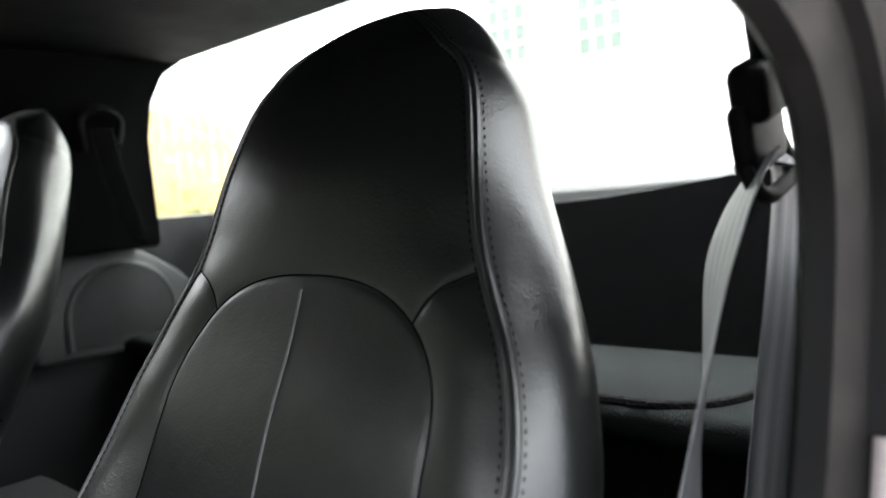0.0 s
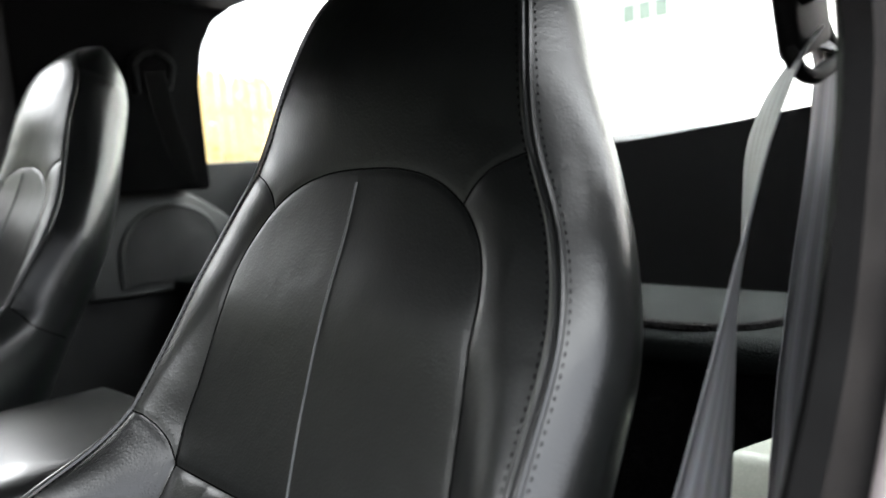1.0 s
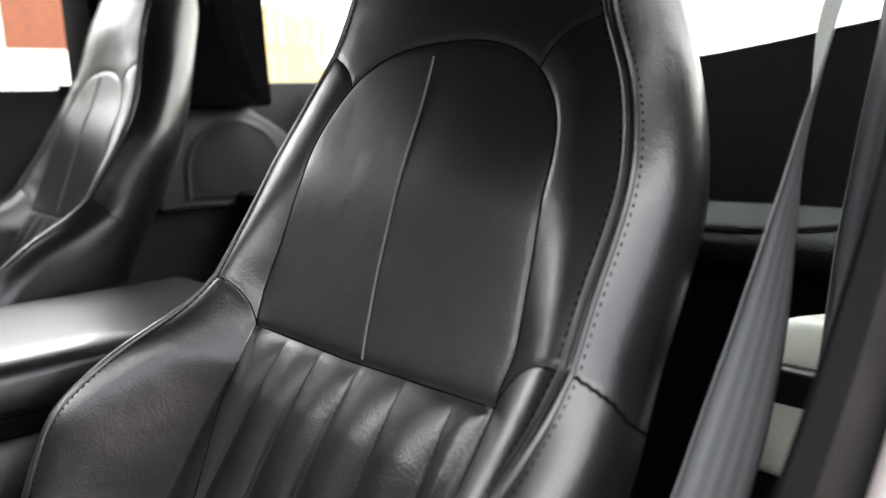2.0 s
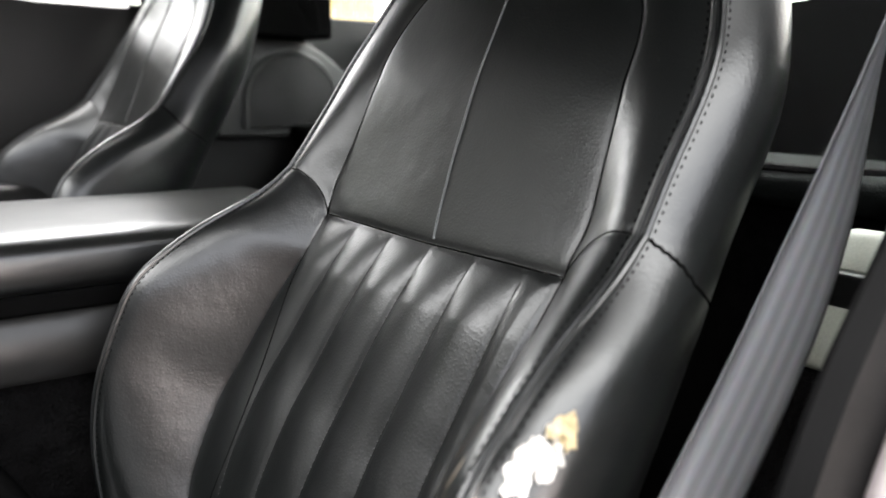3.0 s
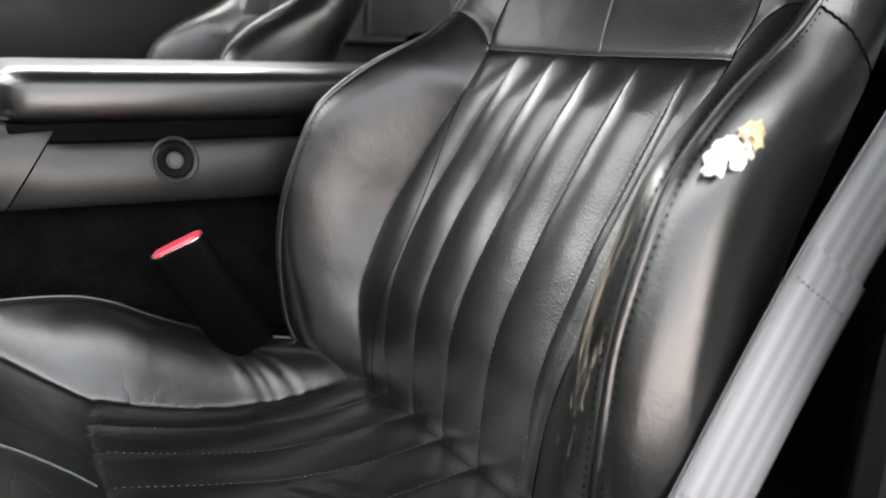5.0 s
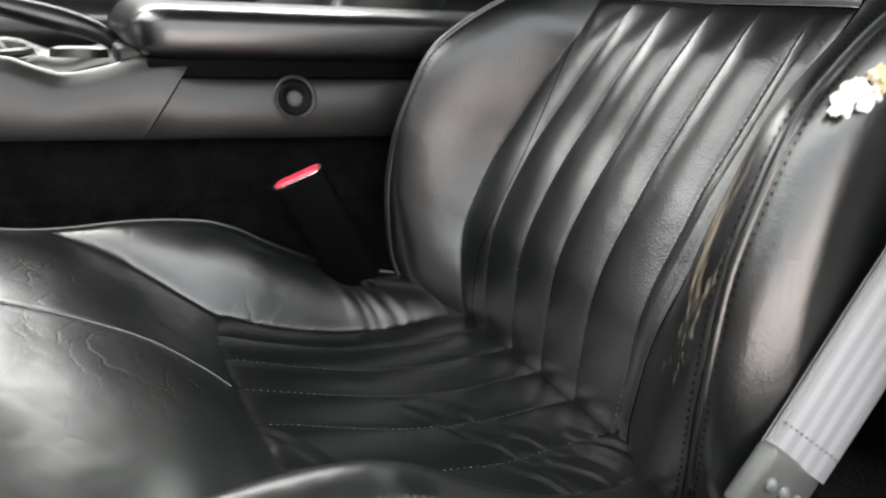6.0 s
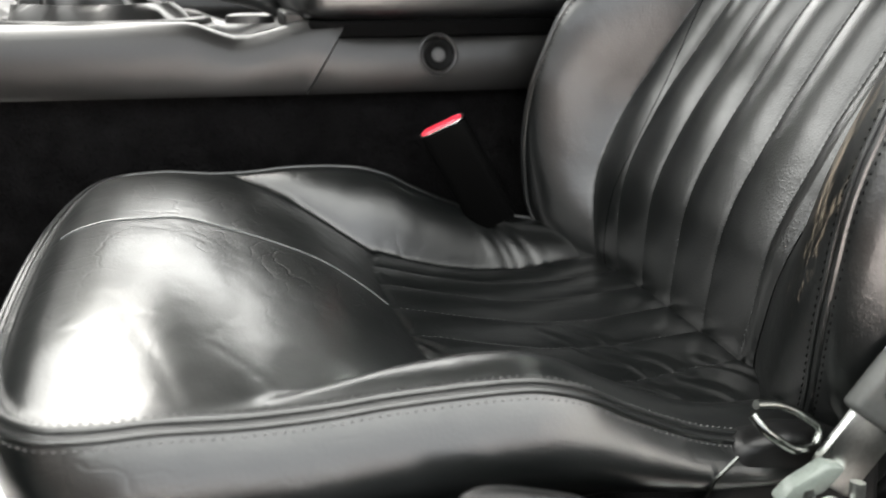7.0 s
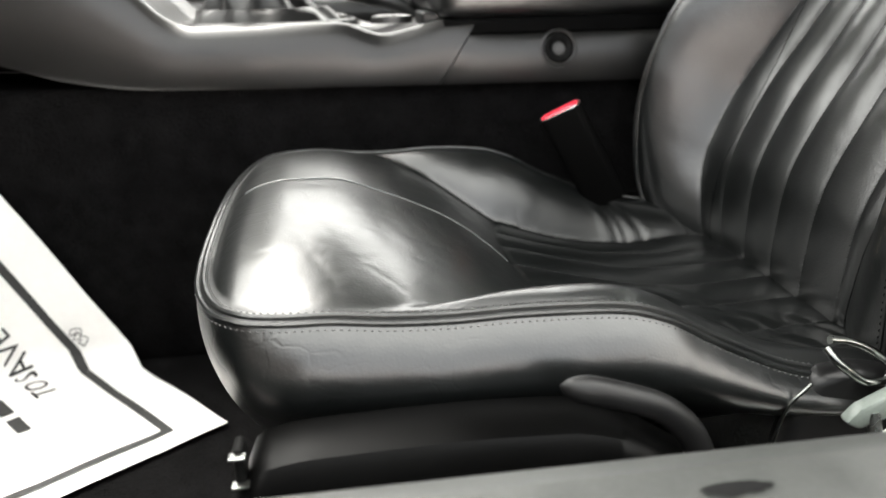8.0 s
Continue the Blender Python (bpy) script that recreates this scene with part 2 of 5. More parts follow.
WEAR_AT = (0.172, -0.190, 0.662)
WORN = worn_leather()
WEBBING = webbing_material("grey_webbing", (0.165, 0.167, 0.178), (0.218, 0.221, 0.236))
# the same cloth for the far belt, with its deep shade in the colour
SHADED_WEBBING = webbing_material("shaded_webbing", (0.003, 0.003, 0.003), (0.004, 0.004, 0.004), 0.05)
GLASS = glass_material()


# ---- mesh helpers ----
def mesh_object(name, verts, faces, mat, parent=None, label="", smooth=True, normals=None):
    me = bpy.data.meshes.new(name)
    me.from_pydata([tuple(v) for v in np.asarray(verts).tolist()], [], [tuple(f) for f in (faces.tolist() if isinstance(faces, np.ndarray) else faces)])
    me.materials.append(mat)
    if smooth:
        me.shade_smooth()
    if normals is not None:
        me.normals_split_custom_set_from_vertices([tuple(n) for n in normals.tolist()])
    ob = new(name, me)
    if parent is not None:
        ob.parent = parent
    return tagged(ob, label)


def part(name, bm, mat, parent=None, label="", smooth=False):
    me = bpy.data.meshes.new(name)
    bm.normal_update()
    bm.to_mesh(me)
    bm.free()
    me.materials.append(mat)
    if smooth:
        me.shade_smooth()
        me.set_sharp_from_angle(angle=radians(40))
    ob = new(name, me)
    if parent is not None:
        ob.parent = parent
    return tagged(ob, label)


def thing(name, at, label, category, group="", kind=""):
    ob = new(name)
    ob.empty_display_size = 0.02
    ob.location = at
    return tagged(ob, label, category, group, kind)


def curve(*knots):
    """A smooth, never overshooting curve through the knots (x, value)."""
    k = np.array(sorted(knots), float)
    x, y = k[:, 0], k[:, 1]
    h = np.diff(x)
    d = np.diff(y) / h
    m = np.zeros(len(x))
    m[0], m[-1] = d[0], d[-1]
    both = d[:-1] * d[1:]
    m[1:-1] = np.where(both > 0, 2 * both / np.where(both > 0, d[:-1] + d[1:], 1), 0)

    def f(q):
        q = np.clip(np.asarray(q, float), x[0], x[-1])
        i = np.clip(np.searchsorted(x, q) - 1, 0, len(x) - 2)
        t = (q - x[i]) / h[i]
        return y[i] * (1 + 2 * t) * (1 - t) ** 2 + y[i + 1] * t * t * (3 - 2 * t) + h[i] * (m[i] * t * (1 - t) ** 2 - m[i + 1] * t * t * (1 - t))
    return f


def box(bm, lo, hi, bevel=0.0, segments=2, m=None):
    made = bmesh.ops.create_cube(bm, size=1.0)["verts"]
    lo, hi = Vector(lo), Vector(hi)
    for v in made:
        v.co = Vector([(lo[i] + hi[i]) / 2 + v.co[i] * (hi[i] - lo[i]) for i in range(3)])
        if m is not None:
            v.co = m @ v.co
    if bevel:
        edges = list({e for v in made for e in v.link_edges})
        bmesh.ops.bevel(bm, geom=edges, offset=bevel, segments=segments, affect="EDGES", profile=0.5)
    return bm


def block(lo, hi, bevel=0.0, segments=2, m=None):
    return box(bmesh.new(), lo, hi, bevel, segments, m)


def prism(profile, axis, a, b, bevel=0.0, segments=2):
    """A polygon of two coordinates pushed along axis from a to b."""
    bm = bmesh.new()
    k = "xyz".index(axis)

    def at(p, v):
        c = list(p)
        c.insert(k, v)
        return bm.verts.new(c)
    low, high = [at(p, a) for p in profile], [at(p, b) for p in profile]
    n = len(profile)
    bm.faces.new(low)
    bm.faces.new(high[::-1])
    for i in range(n):
        bm.faces.new((low[i], high[i], high[(i + 1) % n], low[(i + 1) % n]))
    bmesh.ops.recalc_face_normals(bm, faces=bm.faces)
    if bevel:
        bmesh.ops.bevel(bm, geom=list(bm.edges), offset=bevel, segments=segments, affect="EDGES", profile=0.5)
    return bm


def loft(sections, cap=True):
    """Skins a row of closed loops with as many points each."""
    bm = bmesh.new()
    rows = [[bm.verts.new(p) for p in s] for s in sections]
    n = len(rows[0])
    for a, b in zip(rows, rows[1:]):
        for i in range(n):
            bm.faces.new((a[i], a[(i + 1) % n], b[(i + 1) % n], b[i]))
    if cap:
        bm.faces.new(rows[0][::-1])
        bm.faces.new(rows[-1])
    bmesh.ops.recalc_face_normals(bm, faces=bm.faces)
    return bm


def frames_along(pts, up=(0, 0, 1)):
    pts = np.asarray(pts, float)
    tangent = np.gradient(pts, axis=0)
    tangent /= np.linalg.norm(tangent, axis=1)[:, None]
    side = np.cross(tangent, np.asarray(up, float) if np.ndim(up) == 1 else up)
    side /= np.maximum(np.linalg.norm(side, axis=1), 1e-9)[:, None]
    return pts, tangent, side, np.cross(side, tangent)


def tube(pts, radius, sides=8, up=(0, 0, 1), flat=1.0):
    pts, _, side, top = frames_along(pts, up)
    r = np.broadcast_to(np.asarray(radius, float), (len(pts),))
    loops = []
    for p, s, u, k in zip(pts, side, top, r):
        loops.append([tuple(p + s * k * math.cos(a) + u * k * flat * math.sin(a)) for a in np.linspace(0, 2 * math.pi, sides, endpoint=False)])
    return loft(loops)


def lathe(profile, m, steps=32):
    """Turns a profile of (radius, height) round z, then places it by m."""
    bm = bmesh.new()
    rows = []
    for r, z in profile:
        rows.append([bm.verts.new(m @ Vector((r * math.cos(a), r * math.sin(a), z))) for a in np.linspace(0, 2 * math.pi, steps, endpoint=False)])
    for a, b in zip(rows, rows[1:]):
        for i in range(steps):
            bm.faces.new((a[i], a[(i + 1) % steps], b[(i + 1) % steps], b[i]))
    bm.faces.new(rows[0][::-1])
    bm.faces.new(rows[-1])
    bmesh.ops.recalc_face_normals(bm, faces=bm.faces)
    return bm


def smooth_path(points, count):
    """Points spread evenly along a smooth curve through the given ones."""
    p = np.asarray(points, float)
    d = np.r_[0, np.cumsum(np.linalg.norm(np.diff(p, axis=0), axis=1))]
    q = np.linspace(0, d[-1], count)
    return np.stack([curve(*zip(d, p[:, i]))(q) for i in range(p.shape[1])], axis=1)


def near_lines(points, lines):
    """Distance of each 2D point to the nearest of some polylines."""
    best = np.full(len(points), 9.0)
    for line in lines:
        line = np.asarray(line, float)
        for a, b in zip(line, line[1:]):
            ab = b - a
            w = np.clip(((points - a) @ ab) / max(ab @ ab, 1e-12), 0, 1)
            best = np.minimum(best, np.linalg.norm(points - a - w[:, None] * ab, axis=1))
    return best


def stitches(pts, normals, length=0.0034, gap=0.0016, thick=0.0007):
    """Short thread dashes along a line on a surface, as one mesh's verts and faces."""
    pts, normals = np.asarray(pts, float), np.asarray(normals, float)
    d = np.r_[0, np.cumsum(np.linalg.norm(np.diff(pts, axis=0), axis=1))]
    verts, faces = [], []
    s = 0.0
    while s + length < d[-1]:
        a, b = (np.array([np.interp(q, d, pts[:, i]) for i in range(3)]) for q in (s, s + length))
        n = np.array([np.interp(s, d, normals[:, i]) for i in range(3)])
        n /= np.linalg.norm(n)
        t = (b - a) / np.linalg.norm(b - a)
        w = np.cross(t, n) * thick
        mid, k = (a + b) / 2, len(verts)
        verts += [a - n * 0.0006, b - n * 0.0006, mid + w, mid - w, mid + n * thick * 1.1]
        faces += [(k, k + 2, k + 4), (k + 2, k + 1, k + 4), (k + 1, k + 3, k + 4), (k + 3, k, k + 4)]
        s += length + gap
    return verts, faces


def grid_parts(P, normals, masks, parent):
    """Cuts one fine grid of points into meshes: masks are (name, face mask, material, label)."""
    rows, cols = P.shape[:2]
    idx = np.arange(rows * cols).reshape(rows, cols)
    quads = np.stack([idx[:-1, :-1], idx[:-1, 1:], idx[1:, 1:], idx[1:, :-1]], axis=-1)
    flat, fn = P.reshape(-1, 3), normals.reshape(-1, 3)
    for name, mask, mat, label in masks:
        chosen = quads[mask]
        if not len(chosen):
            continue
        q = chosen[len(chosen) // 2]
        if np.cross(flat[q[1]] - flat[q[0]], flat[q[2]] - flat[q[0]]) @ fn[q[0]] < 0:
            chosen = chosen[:, ::-1]
        used, back = np.unique(chosen, return_inverse=True)
        mesh_object(name, flat[used], back.reshape(chosen.shape), mat, parent, label, normals=fn[used])


def softened(a, times):
    """Evens out a grid of heights a little, so that sharp folds get a small radius."""
    for _ in range(times):
        b = np.pad(a, 1, mode="edge")
        a = (4 * a + b[:-2, 1:-1] + b[2:, 1:-1] + b[1:-1, :-2] + b[1:-1, 2:]) / 8
    return a


def grid_normals(P):
    n = np.cross(np.gradient(P, axis=1), np.gradient(P, axis=0))
    return n / np.maximum(np.linalg.norm(n, axis=2), 1e-9)[..., None]
# ---- the leather seat ----
LEAN_BACK = radians(24.5)
ALONG = np.array([math.sin(LEAN_BACK), 0, math.cos(LEAN_BACK)])
FORTH = np.array([-math.cos(LEAN_BACK), 0, math.sin(LEAN_BACK)])
MID = np.array([0.33, 0.0, 0.78])
TOP = 0.4275
panel_half = curve((-0.36, 0.1251), (-0.3, 0.1454), (-0.24, 0.1668), (-0.18, 0.1718), (-0.12, 0.1618), (-0.06, 0.1461), (-0.03, 0.1372), (0, 0.1353), (0.03, 0.1393), (0.06, 0.1360), (0.12, 0.1297), (0.18, 0.1117), (0.24, 0.0859), (0.3, 0.0608), (0.35, 0.0369), (0.39, 0.0177), (0.42, 0.0042))
crest_half = curve((-0.36, 0.1952), (-0.3, 0.2187), (-0.24, 0.2207), (-0.18, 0.2173), (-0.12, 0.2154), (-0.06, 0.2070), (-0.03, 0.1997), (0, 0.1940), (0.03, 0.1904), (0.06, 0.1874), (0.12, 0.1849), (0.18, 0.1688), (0.24, 0.1381), (0.3, 0.1238), (0.35, 0.1079), (0.39, 0.0620), (0.415, 0.0210), (0.432, 0.0060))
crest_high = curve((-0.36, 0.0052), (-0.3, 0.0504), (-0.24, 0.0816), (-0.18, 0.0979), (-0.12, 0.1015), (-0.06, 0.0764), (-0.03, 0.0555), (0, 0.0321), (0.03, 0.0178), (0.06, 0.0121), (0.12, 0.0026), (0.18, -0.0028), (0.24, 0.0003), (0.3, 0.0077), (0.35, 0.0088), (0.39, 0.0120), (0.415, 0.0110), (0.432, 0.0080))
outer_half = curve((-0.36, 0.2212), (-0.3, 0.2441), (-0.24, 0.2465), (-0.18, 0.2431), (-0.12, 0.2365), (-0.06, 0.2287), (-0.03, 0.2224), (0, 0.2157), (0.03, 0.2089), (0.06, 0.2072), (0.12, 0.2067), (0.18, 0.1928), (0.24, 0.1675), (0.3, 0.1390), (0.35, 0.1205), (0.39, 0.0920), (0.415, 0.0600), (0.432, 0.026))
outer_deep = curve((-0.36, -0.0262), (-0.3, 0.0103), (-0.24, 0.0437), (-0.18, 0.0674), (-0.12, 0.0736), (-0.06, 0.0490), (-0.03, 0.0270), (0, 0.0020), (0.03, -0.0154), (0.06, -0.0209), (0.12, -0.0276), (0.18, -0.0325), (0.24, -0.0330), (0.3, -0.0270), (0.35, -0.0230), (0.39, -0.0200), (0.43, -0.0175))
middle_high = curve((-0.36, -0.0300), (-0.33, -0.0110), (-0.3, 0.0010), (-0.24, 0.0157), (-0.18, 0.0144), (-0.12, 0.0099), (-0.06, 0.0083), (-0.03, 0.0060), (0, 0.0029), (0.03, 0.0005), (0.06, 0.0003), (0.12, 0.0025), (0.18, 0.0001), (0.21, 0.0020), (0.24, 0.0060), (0.3, 0.0165), (0.35, 0.0185), (0.39, 0.0165), (0.42, 0.0115))
# the entry bolster has spread, and its inner face lies flatter
panel_near = curve((-0.36, 0.112), (-0.3, 0.116), (-0.24, 0.118), (-0.18, 0.119), (-0.12, 0.122), (-0.06, 0.128), (-0.03, 0.132), (0.0, 0.1353), (0.01, 0.1365))
back_deep = curve((-0.36, -0.09), (-0.2, -0.1), (-0.05, -0.1), (0.1, -0.112), (0.3, -0.098), (0.38, -0.085), (0.43, -0.06))


def arch_line():
    turn = np.linspace(0, math.pi / 2, 40)
    bow = [(0.1297 * math.cos(a) ** 0.8, 0.12 + 0.1055 * math.sin(a) ** 0.8) for a in turn]
    side = [(float(panel_half(s)), s) for s in np.linspace(0, 0.115, 20)]
    return side + bow


ARCH = arch_line()
WING = [(0.099, 0.199), (0.106, 0.210), (0.118, 0.220), (0.138, 0.229)]
ELBOW = [(0.135, 0.002), (0.146, 0.015), (0.160, 0.024), (0.176, 0.028), (0.191, 0.028)]
LOWER = [(float(panel_half(s)), s) for s in np.linspace(0, -0.34, 50)]
LOWER_NEAR = [(float(panel_near(s)), s) for s in np.linspace(0, -0.34, 50)]
WAIST = [(-0.135, 0.0), (-0.06, -0.001), (0, -0.002), (0.06, -0.001), (0.135, 0.0)]
# the stitched flutes bow towards the middle of the car on their way down
flute_shift = curve((0.0, -0.015), (-0.05, -0.006), (-0.10, 0.003), (-0.15, 0.009), (-0.2, 0.009), (-0.28, -0.002), (-0.34, -0.008))
flute_gap = curve((0.0, 0.0465), (-0.1, 0.051), (-0.18, 0.053), (-0.28, 0.051), (-0.34, 0.046))
pinch_line = curve((0.0, -0.014), (0.03, -0.008), (0.07, -0.002), (0.15, 0.002), (0.23, 0.003))
FLUTES = [[(k * float(flute_gap(s)) + float(flute_shift(s)), s) for s in np.linspace(-0.002, -0.34, 40)] for k in (-2, -1, 0, 1, 2)]


# the ribs lie flatter towards the foot of the panel
flatter = curve((-0.36, 0.35), (-0.26, 0.38), (-0.22, 0.5), (-0.18, 0.75), (-0.14, 0.95), (-0.1, 1.0), (0.0, 1.0), (0.43, 1.0))


FRONT = 150


def eased(values, reach=18):
    """Rounds off what a curve's knots leave in its bending."""
    weights = np.hanning(2 * reach + 1)
    ramp = np.linspace(0, 1, len(values))
    line = values[0] + (values[-1] - values[0]) * ramp
    rest = np.pad(values - line, reach, mode="reflect", reflect_type="odd")
    return line + np.convolve(rest, weights / weights.sum(), mode="valid")


def seat_back(seat, worn):
    s_rows = np.r_[-0.33 - 0.03 * np.cos(np.linspace(0, math.pi / 2, 10)), np.arange(-0.328, TOP - 0.0605, 0.0017), TOP - 0.06 + 0.06 * np.sin(np.linspace(0.0, math.pi / 2, 34))]
    front, roll, rear = np.linspace(0, 1, FRONT + 1), np.linspace(0, 1, 34)[1:], np.linspace(0, math.pi / 2, 26)[1:]
    s = s_rows[:, None]
    # from the shoulder up the side is a panel of its own, creased at the seam
    boxed = np.clip((s + 0.06) / 0.11, 0, 1)
    boxed = boxed * boxed * (3 - 2 * boxed)
    begin = radians(65) * boxed
    domed = np.clip((s - 0.20) / 0.06, 0, 1)
    domed = domed * domed * (3 - 2 * domed)
    uc, h, um, nm, c0, nb = (eased(f(s_rows))[:, None] for f in (crest_half, crest_high, outer_half, outer_deep, middle_high, back_deep))

    def one_side(ub, lower):
        u = front[None, :] * uc
        ub = np.minimum(ub, uc * 0.9)
        w = np.clip((u - ub) / np.maximum(uc - ub, 1e-4), 0, 1)
        droop = 0.006 * boxed * np.clip(uc / 0.08, 0, 1)
        n = c0 + (h + droop - c0) * np.sin(w * math.pi / 2) ** 1.25 - droop * np.clip(1 - (uc - u) / 0.042, 0, 1) ** 2
        n = n + (c0 + (h - c0) * (u / uc) ** 2.6 - n) * domed
        q = np.stack([u.ravel(), np.broadcast_to(s, u.shape).ravel()], axis=1)
        fine = near_lines(q, [ARCH, WING, ELBOW]).reshape(u.shape)
        seams = near_lines(q, [lower, [(0, -0.002), (0.06, -0.001), (0.135, 0.0)]]).reshape(u.shape)
        n = n + 0.0009 * (1 - np.exp(-fine / 0.012)) - 0.0007 * np.exp(-(fine / 0.0022) ** 2)
        n = n + 0.0026 * (1 - np.exp(-seams / 0.012)) - 0.0012 * np.exp(-(seams / 0.0022) ** 2)
        n = softened(n, 3)
        edge_n = n[:, -1:]
        turn = begin + (math.pi / 2 - begin) * roll
        roll_un = np.stack([uc + (um - uc) * (np.sin(turn) - np.sin(begin)) / (1 - np.sin(begin)), nm + (edge_n - nm) * np.cos(turn) / np.cos(begin)], axis=-1)
        rear_un = np.stack([um * np.cos(rear) ** (0.85 + 0.15 * boxed), nm + (nb - nm) * np.sin(rear) ** (0.85 + 0.15 * boxed)], axis=-1)
        return np.concatenate([np.stack([u, n], axis=-1), roll_un, rear_un], axis=1)
    below = s < 0
    half = one_side(panel_half(s), LOWER)
    near = one_side(np.where(below, panel_near(s), panel_half(s)), LOWER_NEAR)
    near[:, 0] = half[:, 0]
    # close the top and the foot
    shut = np.ones_like(s_rows)
    top, foot = s_rows > TOP - 0.06, s_rows < -0.33
    shut[top] = np.sqrt(np.maximum(0, 1 - ((s_rows[top] - TOP + 0.06) / 0.06) ** 2))
    shut[foot] = np.sqrt(np.maximum(0, 1 - ((-0.33 - s_rows[foot]) / 0.03) ** 2))
    for each in (half, near):
        each[..., 1] = -0.028 + (each[..., 1] + 0.028) * shut[:, None]
    U = np.concatenate([-near[:, ::-1, 0], half[:, 1:, 0]], axis=1)
    Nn = np.concatenate([near[:, ::-1, 1], half[:, 1:, 1]], axis=1)
    # slow unevenness of the stuffing
    S = np.broadcast_to(s, U.shape)
    Nn = Nn + 0.0006 * np.sin(U * 31 + 1.3 * np.sin(S * 23)) * np.sin(S * 27 + 0.7)
    # pillowed flutes between their stitched lines
    full = np.stack([U.ravel(), S.ravel()], axis=1)
    ribs = near_lines(full, FLUTES + [LOWER, [(-b, c) for b, c in LOWER_NEAR]]).reshape(U.shape)
    columns = np.abs(np.arange(U.shape[1]) - (half.shape[1] - 1))[None, :]
    inside = (S < 0) & (U < panel_half(S)) & (U > -panel_near(S)) & (columns < FRONT)
    pillow = inside * (0.0046 * (1 - (np.clip(0.0245 - ribs, 0, 0.0245) / 0.0245) ** 2) - 0.0010 * np.exp(-(ribs / 0.0018) ** 2)) * np.clip(-S / 0.045, 0, 1) * flatter(S)
    Nn = Nn + softened(pillow, 2)
    P = MID + S[..., None] * ALONG + Nn[..., None] * FORTH + U[..., None] * np.array([0, 1, 0])
    normals = grid_normals(P)
    if (normals[len(s_rows) // 2, U.shape[1] // 2] @ FORTH) < 0:
        normals = -normals
    # regions
    cu, cs = (U[:-1, :-1] + U[1:, 1:]) / 2, (S[:-1, :-1] + S[1:, 1:]) / 2
    count = half.shape[1]
    col = np.abs(np.arange(U.shape[1] - 1) + 0.5 - (count - 1))[None, :] + np.zeros_like(cu)
    face_front, face_roll = col < FRONT, (col >= FRONT) & (col < FRONT + 46)
    a = np.abs(cu)
    arch = np.array(ARCH)
    arch_top = np.interp(a, arch[::-1, 0], arch[::-1, 1])
    inner = a < np.interp(cs, arch[:, 1], arch[:, 0])
    wing = np.array(WING)
    lim = np.where(a < 0.099, 0.0, np.interp(a, wing[:, 0], wing[:, 1]))
    elbow = np.array(ELBOW)
    low = np.interp(a, elbow[:, 0], elbow[:, 1])
    centre = face_front & inner & (cs > 0) & (cs < 0.2255)
    fluted = face_front & (cs <= 0) & (cu < panel_half(cs)) & (cu > -panel_near(cs))
    rest = face_front & ~centre & ~fluted
    head = rest & (cs > lim) & (cs > 0.19)
    rest &= ~head
    upper, lower = rest & (cs > low), rest & (cs <= low)
    back = part_empty("backrest", seat)
    skin = WORN if worn else BACK_LEATHER
    grid_parts(P, normals, [
        ("headrest", head, BACK_LEATHER, ""), ("centre_panel", centre, BACK_LEATHER, ""), ("fluted_panel", fluted, BACK_LEATHER, "fluted leather panel with lengthwise stitched ribs"),
        ("shoulder_bolster", upper & (cu > 0), BACK_LEATHER, ""), ("shoulder_bolster", upper & (cu < 0), BACK_LEATHER, ""),
        ("side_bolster", lower & (cu > 0), BACK_LEATHER, ""), ("side_bolster", lower & (cu < 0), skin, "scuffed leather bolster worn to the cream backing" if worn else ""),
        ("side_panel", face_roll & (cu > 0), BACK_LEATHER, ""), ("side_panel", face_roll & (cu < 0), skin, ""), ("back_shell", ~face_front & ~face_roll, BACK_LEATHER, "")], back)
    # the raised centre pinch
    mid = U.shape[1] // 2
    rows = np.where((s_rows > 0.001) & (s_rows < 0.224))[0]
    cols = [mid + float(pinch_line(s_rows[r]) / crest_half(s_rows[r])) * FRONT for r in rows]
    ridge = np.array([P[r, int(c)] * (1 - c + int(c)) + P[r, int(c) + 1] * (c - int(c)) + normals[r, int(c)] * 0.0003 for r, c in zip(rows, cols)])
    # a thin ridge in a paler grey than the hide
    part("centre_pinch", tube(smooth_path(ridge[::6], 80), 0.0011, 6, up=(0, 1, 0)), PALE_EDGE, back, "lighter grey ridge", smooth=True)
    # rope-like double seam along both edges, with a row of thread on each side
    rows = np.where((s_rows > -0.335) & (s_rows < 0.414))[0]
    drift = np.full(len(rows), float(FRONT))
    # the seams sink into the hide as they go over the top
    girth = 0.0021 * np.clip((0.414 - s_rows[rows]) / 0.035, 0.15, 1)
    sunk = (0.0021 - girth)[:, None]
    steps = np.arange(FRONT - 30, FRONT + 50)
    for sign in (-1, 1):
        strip = P[rows][:, mid + sign * steps]
        far_along = np.concatenate([np.zeros((len(rows), 1)), np.cumsum(np.linalg.norm(np.diff(strip, axis=1), axis=2), axis=1)], axis=1)

        def shifted(metres):
            """The seam's line moved across the surface by a true distance."""
            line, nn = [], []
            for k, r in enumerate(rows):
                start = np.interp(drift[k], steps, far_along[k])
                c = mid + sign * np.interp(start + metres, far_along[k], steps)
                i = int(math.floor(c))
                line.append(P[r, i] * (1 - c + i) + P[r, i + 1] * (c - i))
                nn.append(normals[r, i])
            return np.array(line), np.array(nn)
        for off in (-0.0021, 0.0021):
            p, m = shifted(off)
            part("edge_seam", tube(p + m * 0.0003 - m * sunk, girth, 7, up=m), BACK_LEATHER, back, smooth=True)
